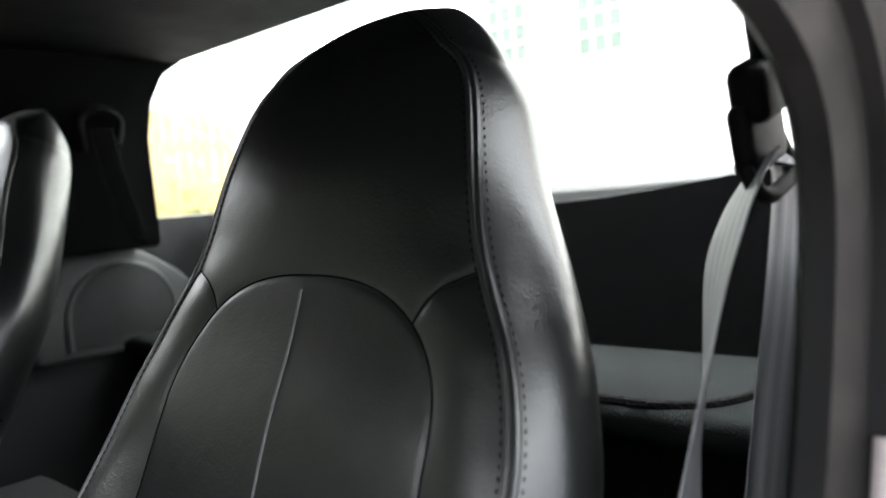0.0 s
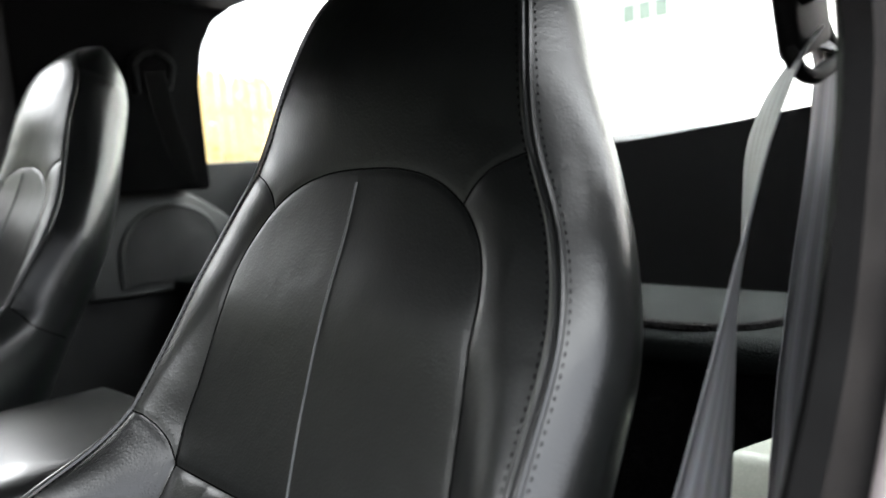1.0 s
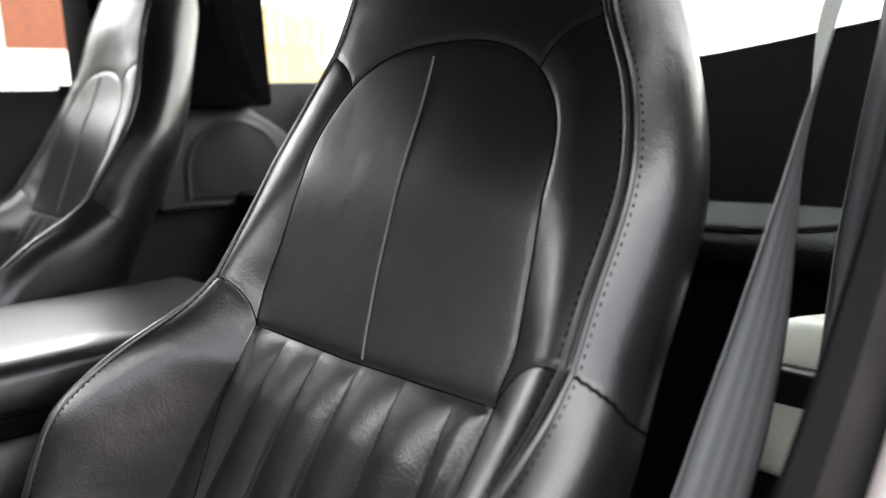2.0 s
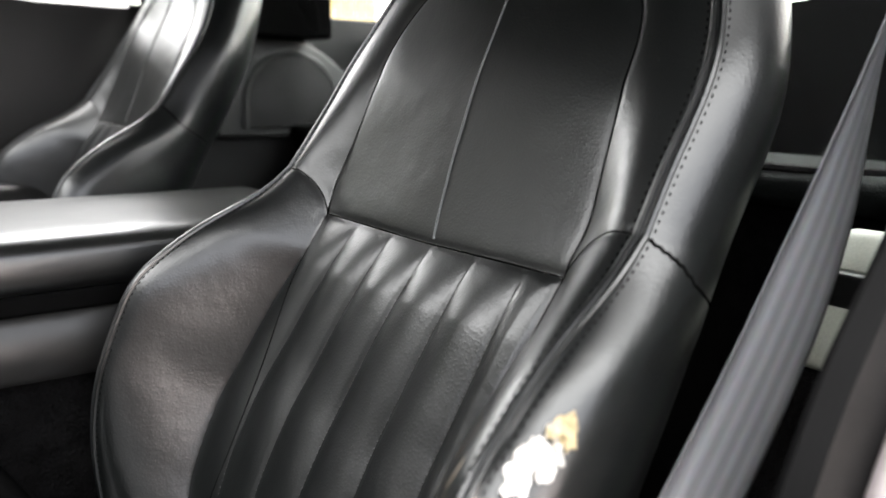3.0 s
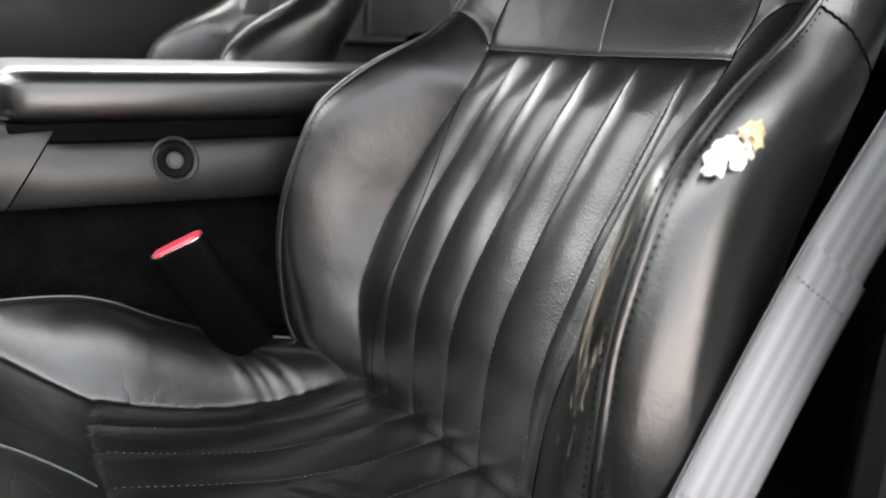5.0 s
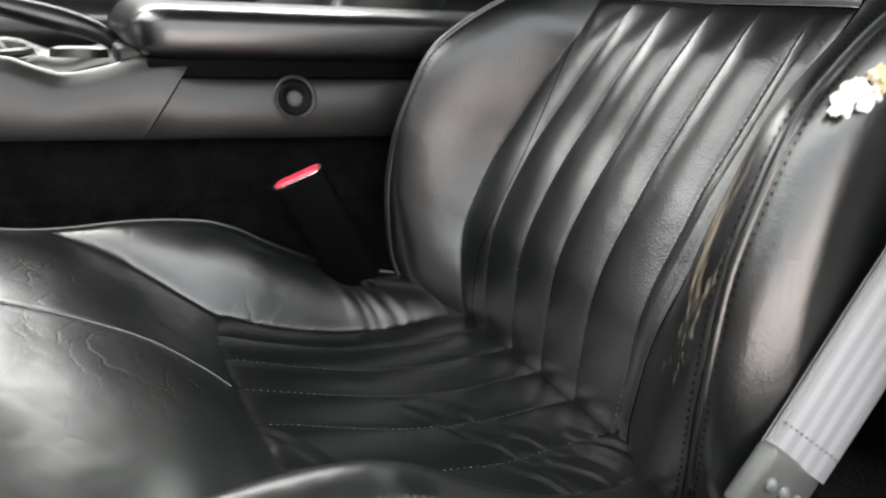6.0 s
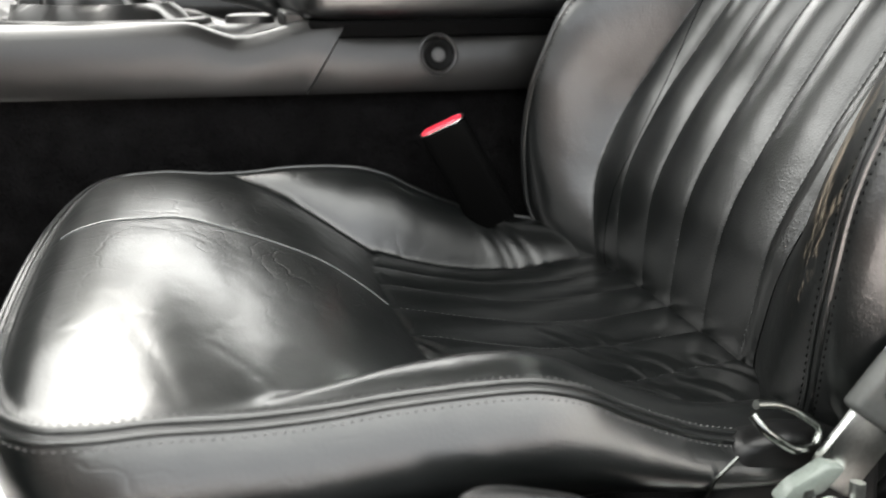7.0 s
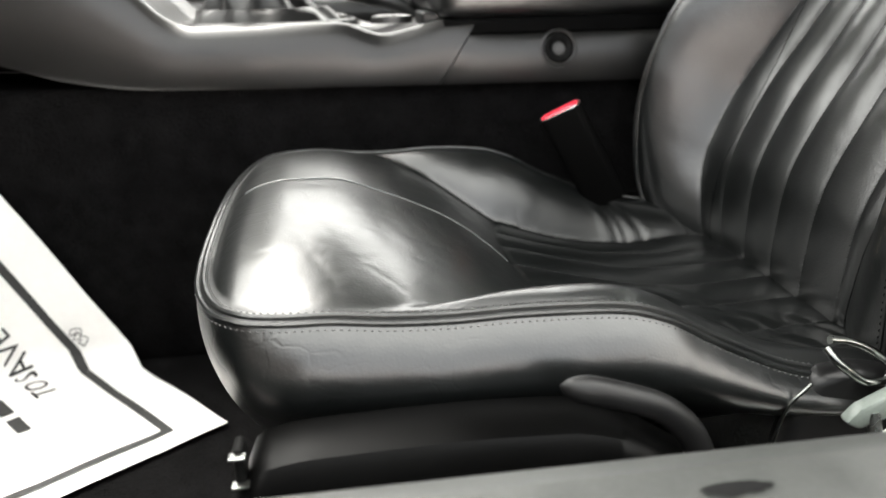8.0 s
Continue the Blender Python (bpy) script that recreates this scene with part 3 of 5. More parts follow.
        for off in (-0.0060, 0.0060):
            p, m = shifted(off)
            v, f = stitches(p + m * 0.0005, m, 0.0034, 0.0020, 0.0006)
            tagged(mesh_object("edge_stitching", v, f, DARK_THREAD, back, smooth=False), kind="stuff")
    # dark creases where the panels are sewn together
    for line in (ARCH, WING, ELBOW, LOWER, WAIST[2:]):
        for sign in (-1, 1):
            pts, nrm = [], []
            if sign < 0 and line is LOWER:
                line = LOWER_NEAR
            for uu, ss in smooth_path(line, 70):
                r = np.clip(np.interp(ss, s_rows, np.arange(len(s_rows))), 0, len(s_rows) - 1.001)
                c = mid + sign * uu / float(crest_half(ss)) * FRONT
                i, j = int(r), int(c)
                fi, fj = r - i, c - j
                pts.append((P[i, j] * (1 - fj) + P[i, j + 1] * fj) * (1 - fi) + (P[i + 1, j] * (1 - fj) + P[i + 1, j + 1] * fj) * fi - normals[i, j] * 0.0003)
                nrm.append(normals[i, j])
            part("panel_seam", tube(pts, 0.0008, 5, up=np.array(nrm)), DARK_THREAD, back, smooth=True)
    # the elbow seam runs on across the side panels
    for sign in (-1, 1):
        pts, nrm = [], []
        for step in range(0, 44, 2):
            r = int(np.argmin(np.abs(s_rows - 0.028 + 0.022 * (step / 43) ** 1.3)))
            c = mid + sign * (FRONT + step)
            pts.append(P[r, c] - normals[r, c] * 0.0002)
            nrm.append(normals[r, c])
        part("panel_seam", tube(pts, 0.0012, 5, up=np.array(nrm)), DARK_THREAD, back, smooth=True)
    for line in FLUTES:
        pts, nrm = [], []
        for uu, ss in line[3:-2]:
            r = int(np.argmin(np.abs(s_rows - ss)))
            c = mid + uu / float(crest_half(ss)) * FRONT
            j = int(math.floor(c))
            pts.append(P[r, j] * (1 - c + j) + P[r, j + 1] * (c - j) + normals[r, j] * 0.0003)
            nrm.append(normals[r, j])
        v, f = stitches(smooth_path(pts, 120), smooth_path(nrm, 120), 0.0032, 0.0018, 0.0006)
        tagged(mesh_object("rib_stitching", v, f, RIB_THREAD, back, smooth=False), kind="stuff")
    return P, normals, s_rows, mid


def part_empty(name, parent):
    ob = new(name)
    ob.parent = parent
    ob.empty_display_size = 0.02
    return ob


# the cushion: height along the middle, along the inner border of the bolsters and along the edge seam
centre_high = curve((-0.30, 0.560), (-0.288, 0.571), (-0.275, 0.585), (-0.258, 0.5945), (-0.235, 0.599), (-0.205, 0.5985), (-0.157, 0.583), (-0.128, 0.570), (-0.098, 0.554), (-0.064, 0.528), (-0.046, 0.513), (-0.02, 0.504), (0.03, 0.490), (0.08, 0.480), (0.135, 0.4765), (0.19, 0.478), (0.23, 0.478))
border_high = curve((-0.30, 0.568), (-0.168, 0.570), (-0.13, 0.560), (-0.1, 0.547), (-0.06, 0.522), (-0.027, 0.500), (0.01, 0.487), (0.045, 0.477), (0.085, 0.469), (0.13, 0.466), (0.18, 0.471), (0.23, 0.474))
edge_high = curve((-0.30, 0.5685), (-0.26, 0.5745), (-0.215, 0.5745), (-0.17, 0.5705), (-0.133, 0.5695), (-0.1, 0.5705), (-0.065, 0.5695), (-0.03, 0.5665), (0, 0.5575), (0.027, 0.5425), (0.059, 0.5265), (0.087, 0.5145), (0.129, 0.5035), (0.18, 0.4955), (0.23, 0.4905))
crest_over = curve((-0.30, 0.0), (-0.17, 0.0), (-0.13, 0.001), (-0.08, 0.002), (0.0, 0.002), (0.06, 0.002), (0.13, 0.001), (0.23, 0.0))
border_half = curve((-0.30, 0.2145), (-0.168, 0.2145), (-0.13, 0.200), (-0.027, 0.150), (0.05, 0.148), (0.13, 0.148), (0.23, 0.150))
crest_at = curve((-0.30, 0.2145), (-0.168, 0.2145), (-0.13, 0.210), (-0.05, 0.203), (0.0, 0.202), (0.1, 0.200), (0.23, 0.188))
cushion_half = curve((-0.283, 0.1040), (-0.279, 0.1440), (-0.271, 0.1790), (-0.260, 0.2010), (-0.243, 0.2130), (-0.215, 0.2175), (-0.1, 0.2185), (0.0, 0.2185), (0.08, 0.2160), (0.13, 0.2140), (0.18, 0.2050), (0.225, 0.1940))
insert_front = curve((0.0, -0.046), (0.06, -0.044), (0.11, -0.037), (0.15, -0.027))


def seat_cushion(seat):
    xs = np.r_[-0.283 + 0.045 * (1 - np.cos(np.linspace(0, math.pi / 2, 30))), np.arange(-0.236, 0.2251, 0.0022)]
    v = np.linspace(-1, 1, 221)
    x = xs[:, None] + np.zeros((1, 221))
    u = v[None, :] * cushion_half(xs)[:, None]
    a = np.abs(u)
    zc, zf, ze, af, ac = centre_high(x), border_high(x), edge_high(x), border_half(x), crest_at(x)
    zb = ze + crest_over(x)
    half = np.maximum(cushion_half(x), 0.02)
    af, ac = np.minimum(af, half), np.minimum(ac, half)
    inner = zc + (zf - zc) * np.clip(a / af, 0, 1) ** 2.3
    w = np.clip((a - af) / np.maximum(ac - af, 0.004), 0, 1)
    rise = zf + (zb - zf) * (1 - (1 - w) ** 2.1)
    over = zb - (zb - ze) * np.clip((a - ac) / np.maximum(half - ac, 0.004), 0, 1) ** 2
    bolster = np.where(a < ac, rise, over)
    z = np.where(a <= af, inner, bolster)
    # the nose runs through to the edge seam as one dome
    dome = zc + (ze - zc) * np.clip(a / half, 0, 1) ** 2.6
    nose = np.clip((-0.150 - x) / 0.03, 0, 1)
    nose = nose * nose * (3 - 2 * nose)
    z = z + (dome - z) * nose
    z = softened(z, 5)
    q = np.stack([x.ravel(), a.ravel()], axis=1)
    border = [(float(insert_front(b)), b) for b in np.linspace(0, 0.15, 12)] + [(b, float(border_half(b))) for b in np.linspace(-0.02, 0.215, 30)]
    flank = [(-0.172, 0.222)] + [(b, float(border_half(b))) for b in np.linspace(-0.16, -0.027, 12)]
    d = near_lines(q, [border, flank]).reshape(x.shape)
    d = d + 0.04 * np.clip((a - 0.18) / 0.025, 0, 1)
    middle = near_lines(q, [[(-0.285, 0.0), (-0.046, 0.0)]]).reshape(x.shape)
    z = z + 0.0022 * (1 - np.exp(-d / 0.012)) - 0.0012 * np.exp(-(d / 0.0026) ** 2) - 0.0005 * np.exp(-(middle / 0.003) ** 2)
    inside = (x > insert_front(a)) & (a < border_half(x))
    ribs = [[(b, k * float(border_half(b)) / 0.148) for b in np.linspace(-0.046, 0.22, 30)] for k in (0.0, 0.048, 0.097)]
    dr = near_lines(q, ribs).reshape(x.shape)
    z = z + inside * (0.0020 * (1 - (np.clip(0.024 - dr, 0, 0.024) / 0.024) ** 2) - 0.0008 * np.exp(-(dr / 0.0018) ** 2))
    # creases that sitting has pressed into the hide
    dice = random.Random(7)
    folds = []
    for _ in range(64):
        cx, cu = dice.uniform(-0.27, 0.2), dice.choice((-1, 1)) * dice.uniform(0.02, 0.22)
        turn, run = dice.uniform(0, math.pi), dice.uniform(0.010, 0.028)
        folds.append([(cx + run * (k - 1) * math.cos(turn) + 0.004 * dice.uniform(-1, 1), cu + run * (k - 1) * math.sin(turn)) for k in range(3)])
    for cx, cu in ((0.09, -0.042), (0.117, -0.038), (0.121, -0.08), (0.145, -0.08), (0.134, -0.122), (0.166, -0.13), (0.194, -0.112), (-0.018, -0.085), (-0.006, -0.10), (0.004, -0.118), (0.105, 0.165), (0.118, 0.16), (0.138, 0.158)):
        folds.append([(cx - 0.02, cu + 0.022), (cx, cu), (cx + 0.012, cu - 0.026)])
    qs = np.stack([x.ravel(), u.ravel()], axis=1)
    df = near_lines(qs, folds[:64]).reshape(x.shape)
    dd = near_lines(qs, folds[64:]).reshape(x.shape)
    z = z - 0.00020 * np.exp(-(df / 0.0024) ** 2) - 0.0011 * np.exp(-(dd / 0.0035) ** 2) * (1 - 0.5 * (u > 0.1)) + 0.0005 * np.exp(-((dd - 0.008) / 0.005) ** 2)
    z = z + 0.0006 * np.sin(x * 37 + 2 * np.sin(u * 21)) * np.sin(u * 29 + 1.1)
    z = softened(z, 2)
    top = np.stack([x, u, z], axis=-1)
    # the skirt rolls over the edge and drops
    ring = np.concatenate([top[0, ::-1], top[1:, 0], top[-1, 1:], top[-2:0:-1, -1]])
    plan = ring[:, :2]
    tang = np.roll(plan, -3, axis=0) - np.roll(plan, 3, axis=0)
    out = np.stack([tang[:, 1], -tang[:, 0]], axis=1)
    out /= np.maximum(np.linalg.norm(out, axis=1), 1e-9)[:, None]
    if (out[len(top[0]) // 2] @ np.array([-1.0, 0.0])) < 0:
        out = -out
    for _ in range(64):
        out = (np.roll(out, 1, axis=0) + out + np.roll(out, -1, axis=0)) / 3
    out /= np.linalg.norm(out, axis=1)[:, None]
    loops = [ring]
    for k in range(1, 9):
        g = k / 8 * radians(50)
        loops.append(np.c_[plan + out * 0.016 * math.sin(g), ring[:, 2] - 0.016 * (1 - math.cos(g))])
    swell = (0.003 + 0.017 * np.abs(out[:, 1]) ** 4)[:, None]
    for k in range(1, 21):
        g = k / 20
        bulge = 0.0123 + swell * math.sin(min(1, g / 0.75) * math.pi) - 0.045 * g ** 2
        loops.append(np.c_[plan + out * bulge, ring[:, 2] - 0.0057 + (0.455 - ring[:, 2] + 0.0057) * g])
    skirt = np.stack(loops)
    skirt = np.concatenate([skirt, skirt[:, :1]], axis=1)
    cushion = part_empty("cushion", seat)
    n_top, n_skirt = grid_normals(top), grid_normals(skirt)
    if n_top[100, 110, 2] < 0:
        n_top = -n_top
    m = skirt.shape[1] // 8
    outward = np.r_[out[m], 0]
    if n_skirt[14, m] @ outward < 0:
        n_skirt = -n_skirt
    n_skirt[0, :-1] = np.concatenate([n_top[0, ::-1], n_top[1:, 0], n_top[-1, 1:], n_top[-2:0:-1, -1]])
    n_skirt[0, -1] = n_skirt[0, 0]
    cx, ca, cu = (x[:-1, :-1] + x[1:, 1:]) / 2, (a[:-1, :-1] + a[1:, 1:]) / 2, (u[:-1, :-1] + u[1:, 1:]) / 2
    ins = (cx > insert_front(ca)) & (ca < border_half(cx))
    nosey = ~ins & (cx < -0.02) & (ca < np.where(cx < -0.17, 1.0, border_half(cx)))
    side = ~ins & ~nosey
    grid_parts(top, n_top, [("fluted_insert", ins, LEATHER, "creased leather insert with lengthwise ribs"), ("front_roll", nosey, LEATHER, ""), ("thigh_bolster", side & (cu > 0), LEATHER, ""), ("thigh_bolster", side & (cu < 0), LEATHER, "")], cushion)
    everything = np.ones((skirt.shape[0] - 1, skirt.shape[1] - 1), bool)
    grid_parts(skirt, n_skirt, [("skirt", everything, LEATHER, "")], cushion)
    # double seam round the top edge
    for base in (skirt[4], skirt[7]):
        nn = n_skirt[4]
        part("edge_seam", tube(base[::2] + nn[::2] * 0.0004, 0.0019, 7, up=nn[::2]), LEATHER, cushion, smooth=True)
    for line, row in ((skirt[2], 2), (0.7 * skirt[8] + 0.3 * skirt[9], 8)):
        vv, ff = stitches(line + n_skirt[row] * 0.0004, n_skirt[row], 0.0030, 0.0014, 0.0005)
        tagged(mesh_object("edge_stitching", vv, ff, THREAD, cushion, smooth=False), kind="stuff")
    for k in (-0.097, -0.048, 0.0, 0.048, 0.097):
        pts, nrm = [], []
        for b in np.linspace(-0.04 + 0.07 * abs(k), 0.2, 60):
            r = int(np.argmin(np.abs(xs - b)))
            c = int(round(110 + k * float(border_half(b)) / 0.148 / float(cushion_half(b)) * 110))
            pts.append(top[r, c] + n_top[r, c] * 0.0003)
            nrm.append(n_top[r, c])
        vv, ff = stitches(pts, nrm, 0.0036, 0.0014, 0.0004)
        tagged(mesh_object("rib_stitching", vv, ff, RIB_THREAD, cushion, smooth=False), kind="stuff")
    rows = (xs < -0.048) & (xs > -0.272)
    part("centre_pinch", tube(top[rows, 110] + np.array([0, 0, 0.0004]), 0.0008, 6, up=(0, 1, 0)), PALE_EDGE, cushion, smooth=True)


def leather_seat(label, worn):
    seat = thing("car_seat", (0, 0, 0), label, "car seat", "front seats")
    seat_back(seat, worn)
    seat_cushion(seat)
    return seat


SEAT_Y, FLOOR_Z = 0.5005, 0.30
near_seat = leather_seat("black leather sports seat with a scuffed, torn entry bolster", True)
near_seat.location = (0, SEAT_Y, 0)
far_seat = leather_seat("black leather sports seat beyond the centre console", False)
far_seat.location = (0.033, SEAT_Y + 0.815, 0.042)
# ---- the car's shell ----
ROOF_Z, WALL_FAR, WALL_NEAR = 1.325, 1.62, 0.20


def under(ob, parent):
    ob.parent = parent
    ob.matrix_parent_inverse = Matrix.Translation(-parent.location)
    return ob


def structure(ob, label, category):
    return tagged(ob, label, category, kind="structure")


structure(part("floor", block((-1.3, 0.15, FLOOR_Z - 0.05), (1.52, 1.66, FLOOR_Z), 0.004), CARPET), "black carpeted footwell floor", "floor")
# transmission tunnel
structure(part("tunnel", prism([(0.80, FLOOR_Z), (0.79, 0.60), (0.80, 0.645), (1.02, 0.645), (1.03, 0.60), (1.02, FLOOR_Z)], "x", -1.3, 0.8, 0.006), CARPET, smooth=True), "black carpeted transmission tunnel between the seats", "tunnel")
structure(part("bulkhead_front", block((-1.36, 0.12, 0.2), (-1.28, 1.7, 0.95), 0.01), CARPET), "dark carpeted toe board", "bulkhead")
structure(part("dashboard", prism([(-1.3, 0.78), (-0.76, 0.78), (-0.62, 0.84), (-0.60, 0.92), (-0.61, 1.05), (-0.67, 1.10), (-0.90, 1.10), (-1.3, 1.06)], "y", 0.15, 1.66, 0.02), BLACK, smooth=True), "black moulded dashboard", "dashboard")
structure(part("roof", prism([(-0.30, ROOF_Z + 0.02), (0.2, ROOF_Z + 0.012), (0.9, ROOF_Z), (0.9, ROOF_Z + 0.03), (0.2, ROOF_Z + 0.05), (-0.30, ROOF_Z + 0.05)], "y", 0.30, 1.5, 0.006), HEADLINER, smooth=True), "dark fabric headliner under the roof", "roof")
# far side of the body
structure(part("wall_far_lower", prism([(-1.3, 0.2), (1.52, 0.2), (1.52, 1.04), (0.48, 1.03), (0.2, 1.045), (-0.3, 1.06), (-1.3, 1.06)], "y", WALL_FAR, WALL_FAR + 0.06, 0.004), BLACK), "black inner side of the body", "wall")
structure(part("quarter_far", prism([(0.50, 0.98), (0.835, 0.98), (0.832, 1.18), (0.845, 1.25), (0.875, 1.305), (0.92, 1.335), (0.50, 1.335)], "y", 1.5, 1.66, 0.008), HEADLINER, smooth=True), "black trimmed rear roof pillar", "pillar")
structure(part("window_post_far", block((-0.32, 1.5, 1.338), (0.52, 1.6, 1.38), 0.01), HEADLINER), "dark roof rail over the door", "rail")
structure(part("roof_rail_near", block((-0.30, 0.205, 1.262), (1.1, 0.302, 1.345), 0.015, 3), HEADLINER), "dark roof rail over the open doorway", "rail")
structure(part("windscreen_post_far", tube(smooth_path([(-0.30, 1.55, 1.355), (-0.6, 1.58, 1.2), (-1.25, 1.6, 1.0)], 12), 0.045, 10, up=(0, 1, 0)), HEADLINER, smooth=True), "dark windscreen pillar on the far side", "pillar")
structure(part("windscreen_post_near", tube(smooth_path([(-0.28, 0.24, 1.31), (-0.6, 0.21, 1.19), (-1.25, 0.19, 0.97)], 12), 0.045, 10, up=(0, 1, 0)), HEADLINER, smooth=True), "dark windscreen pillar on the near side", "pillar")
# near side ahead of the doorway
structure(part("kick_panel_near", block((-1.3, 0.10, 0.2), (-0.84, 0.2, 0.985), 0.01), HEADLINER), "dark panel ahead of the doorway", "wall")
# the door that stands open there
open_door = thing("door_near", (-0.86, 0.1, 0.3), "silver door standing wide open with a dark inner panel", "door", kind="structure")
swing = Matrix.Translation((-0.88, 0.10, 0)) @ Matrix.Rotation(radians(-68), 4, "Z")
under(part("inner_panel", block((0, 0.0, 0.30), (1.02, 0.05, 1.04), 0.02, 3, swing), DOOR_VINYL, None, "dark brownish vinyl inner panel"), open_door)
under(part("outer_skin", block((0, -0.05, 0.28), (1.05, -0.002, 1.03), 0.02, 3, swing), PAINT, None, "silver painted outer skin"), open_door)
# rear shelf, rear wall


rear = structure(thing("rear_shelf", (0.95, 0.9, FLOOR_Z), "grey carpeted luggage shelf behind the seats", "shelf"), "grey carpeted luggage shelf behind the seats", "shelf")


under(part("shelf_top", block((0.78, 0.24, 0.77), (1.48, 1.61, 0.808), 0.016, 4), SHELF, smooth=True), rear)
under(part("shelf_front", block((0.80, 0.245, FLOOR_Z), (1.47, 1.605, 0.77), 0.004), CARPET), rear)
# the rear window's foot bows backwards and dips towards the middle
foot_x = curve((0.18, 1.34), (0.5, 1.42), (0.8, 1.45), (1.1, 1.43), (1.4, 1.30), (1.64, 1.06))
foot_z = curve((0.18, 1.075), (0.45, 1.060), (0.58, 1.047), (0.7, 1.038), (0.9, 1.034), (1.2, 1.038), (1.64, 1.050))
ys = np.linspace(0.18, 1.64, 40)
structure(part("wall_rear", loft([[(1.03, y, 0.80), (foot_x(y) + 0.05, y, 0.80), (foot_x(y) + 0.05, y, foot_z(y) - 0.016), (foot_x(y) - 0.012, y, foot_z(y) - 0.016), (min(1.06, foot_x(y) - 0.03), y, foot_z(y) - 0.030)] for y in ys]), HEADLINER), "black panel below the rear window", "wall")
glass = thing("rear_window", (1.0, 0.9, 1.03), "clear rear window with a grey lower edge", "window", kind="structure")
pane = under(part("pane", loft([[(foot_x(y), y, foot_z(y)), (foot_x(y) + 0.005, y, foot_z(y) + 0.004), (0.906, y, 1.345), (0.901, y, 1.341)] for y in ys]), GLASS), glass)
pane.visible_shadow = False
under(part("lower_edge", loft([[(foot_x(y) - 0.016, y, foot_z(y) - 0.018), (foot_x(y) + 0.02, y, foot_z(y) - 0.018), (foot_x(y) + 0.02, y, foot_z(y) - 0.004), (foot_x(y) + 0.004, y, foot_z(y)), (foot_x(y) - 0.008, y, foot_z(y) - 0.003)] for y in ys]), RUBBER, None, "dark grey moulding", smooth=True), glass)
# near quarter panel
structure(part("quarter_near", block((0.50, 0.14, 0.2), (1.52, 0.235, 0.985), 0.01), CARPET), "dark carpeted side panel behind the door", "wall")

# speaker panel on the far side
speaker = thing("speaker_panel", (0.78, WALL_FAR, 0.78), "grey rear side trim with a round speaker grille", "speaker")
under(part("trim_panel", prism([(0.62, 0.78), (0.98, 0.78), (0.955, 0.88), (0.91, 0.925), (0.87, 0.953), (0.828, 0.976), (0.743, 0.988), (0.66, 0.984), (0.62, 0.95)], "y", WALL_FAR - 0.03, WALL_FAR + 0.002, 0.008, 3), SPEAKER_TRIM, smooth=True), speaker)
arch_pts = [(0.785 + 0.105 * math.cos(a), 0.852 + 0.100 * math.sin(a)) for a in np.linspace(math.pi, 0, 28)]
arch_pts = [(0.680, 0.80)] + arch_pts + [(0.890, 0.80)]
under(part("grille", prism(arch_pts, "y", WALL_FAR - 0.038, WALL_FAR - 0.02, 0.003), GRILLE, smooth=True), speaker, )
under(part("grille_rim", tube([(x, WALL_FAR - 0.034, z) for x, z in arch_pts], 0.006, 8, up=(0, 1, 0)), SPEAKER_TRIM, smooth=True), speaker)

# ---- centre console ----
console_top = curve((-0.70, 0.90), (-0.55, 0.84), (-0.45, 0.79), (-0.40, 0.747), (-0.37, 0.718), (-0.345, 0.709), (-0.2, 0.709), (-0.175, 0.700), (-0.155, 0.694), (-0.13, 0.700), (-0.10, 0.711), (-0.02, 0.716))
console_foot = curve((-0.70, 0.72), (-0.55, 0.677), (-0.48, 0.655), (-0.40, 0.643), (-0.3, 0.640), (0.3, 0.630))
MIDLINE = 0.912


def console_section(x, top, foot, skew=0.0, dish=0.012):
    half = []
    for y, z in ((0.137, foot), (0.140, foot + 0.006), (0.139, foot + 0.5 * (top - foot)), (0.135, top - 0.014), (0.128, top - 0.004), (0.118, top), (0.105, top - 0.002), (0.094, top - dish), (0.05, top - dish), (0.0, top - dish)):
        half.append((y, z))
    pts = [(x + skew * (z - foot), MIDLINE - y, z) for y, z in half] + [(x + skew * (z - foot), MIDLINE + y, z) for y, z in half[-2::-1]]
    return pts


console = thing("centre_console", (0, MIDLINE, 0.645), "dark grey vinyl centre console between the seats", "console")
xs = np.r_[np.linspace(-0.72, -0.0705, 60)]
under(part("front_section", loft([console_section(x, float(console_top(x)), float(console_foot(x)), 0.66 * max(0, (x + 0.3) / 0.2295), 0.006 if x > -0.17 else 0.012) for x in xs]), PLASTIC, smooth=True), console)
under(part("rear_section", loft([console_section(x, 0.7005 - 0.004 * (1 - math.exp(-(x + 0.0685) / 0.03)), float(console_foot(x)), 0.66 * max(0, 1 - (x + 0.0685) / 0.2), 0.02) for x in np.linspace(-0.0685, 0.62, 30)]), PLASTIC, smooth=True), console)
# padded lid
lid_rows = []
for x in np.linspace(0, 1, 40):
    px = -0.078 + 0.50 * x
    near_end = min(1.0, (x * 0.5 / 0.035)) if x * 0.5 < 0.035 else 1.0
    round_in = math.sqrt(max(0, 1 - (1 - near_end) ** 2))
    hh, ww = 0.006 + 0.021 * round_in, 0.105 + 0.036 * round_in
    row = []
    for a in np.linspace(0, 2 * math.pi, 40, endpoint=False):
        c, s_ = math.cos(a), math.sin(a)
        row.append((px, MIDLINE + ww * math.copysign(abs(c) ** 0.28, c), 0.730 + hh * math.copysign(abs(s_) ** 0.5, s_)))
    lid_rows.append(row)
under(part("armrest_lid", loft(lid_rows), LID, None, "padded black leather lid", smooth=True), console)
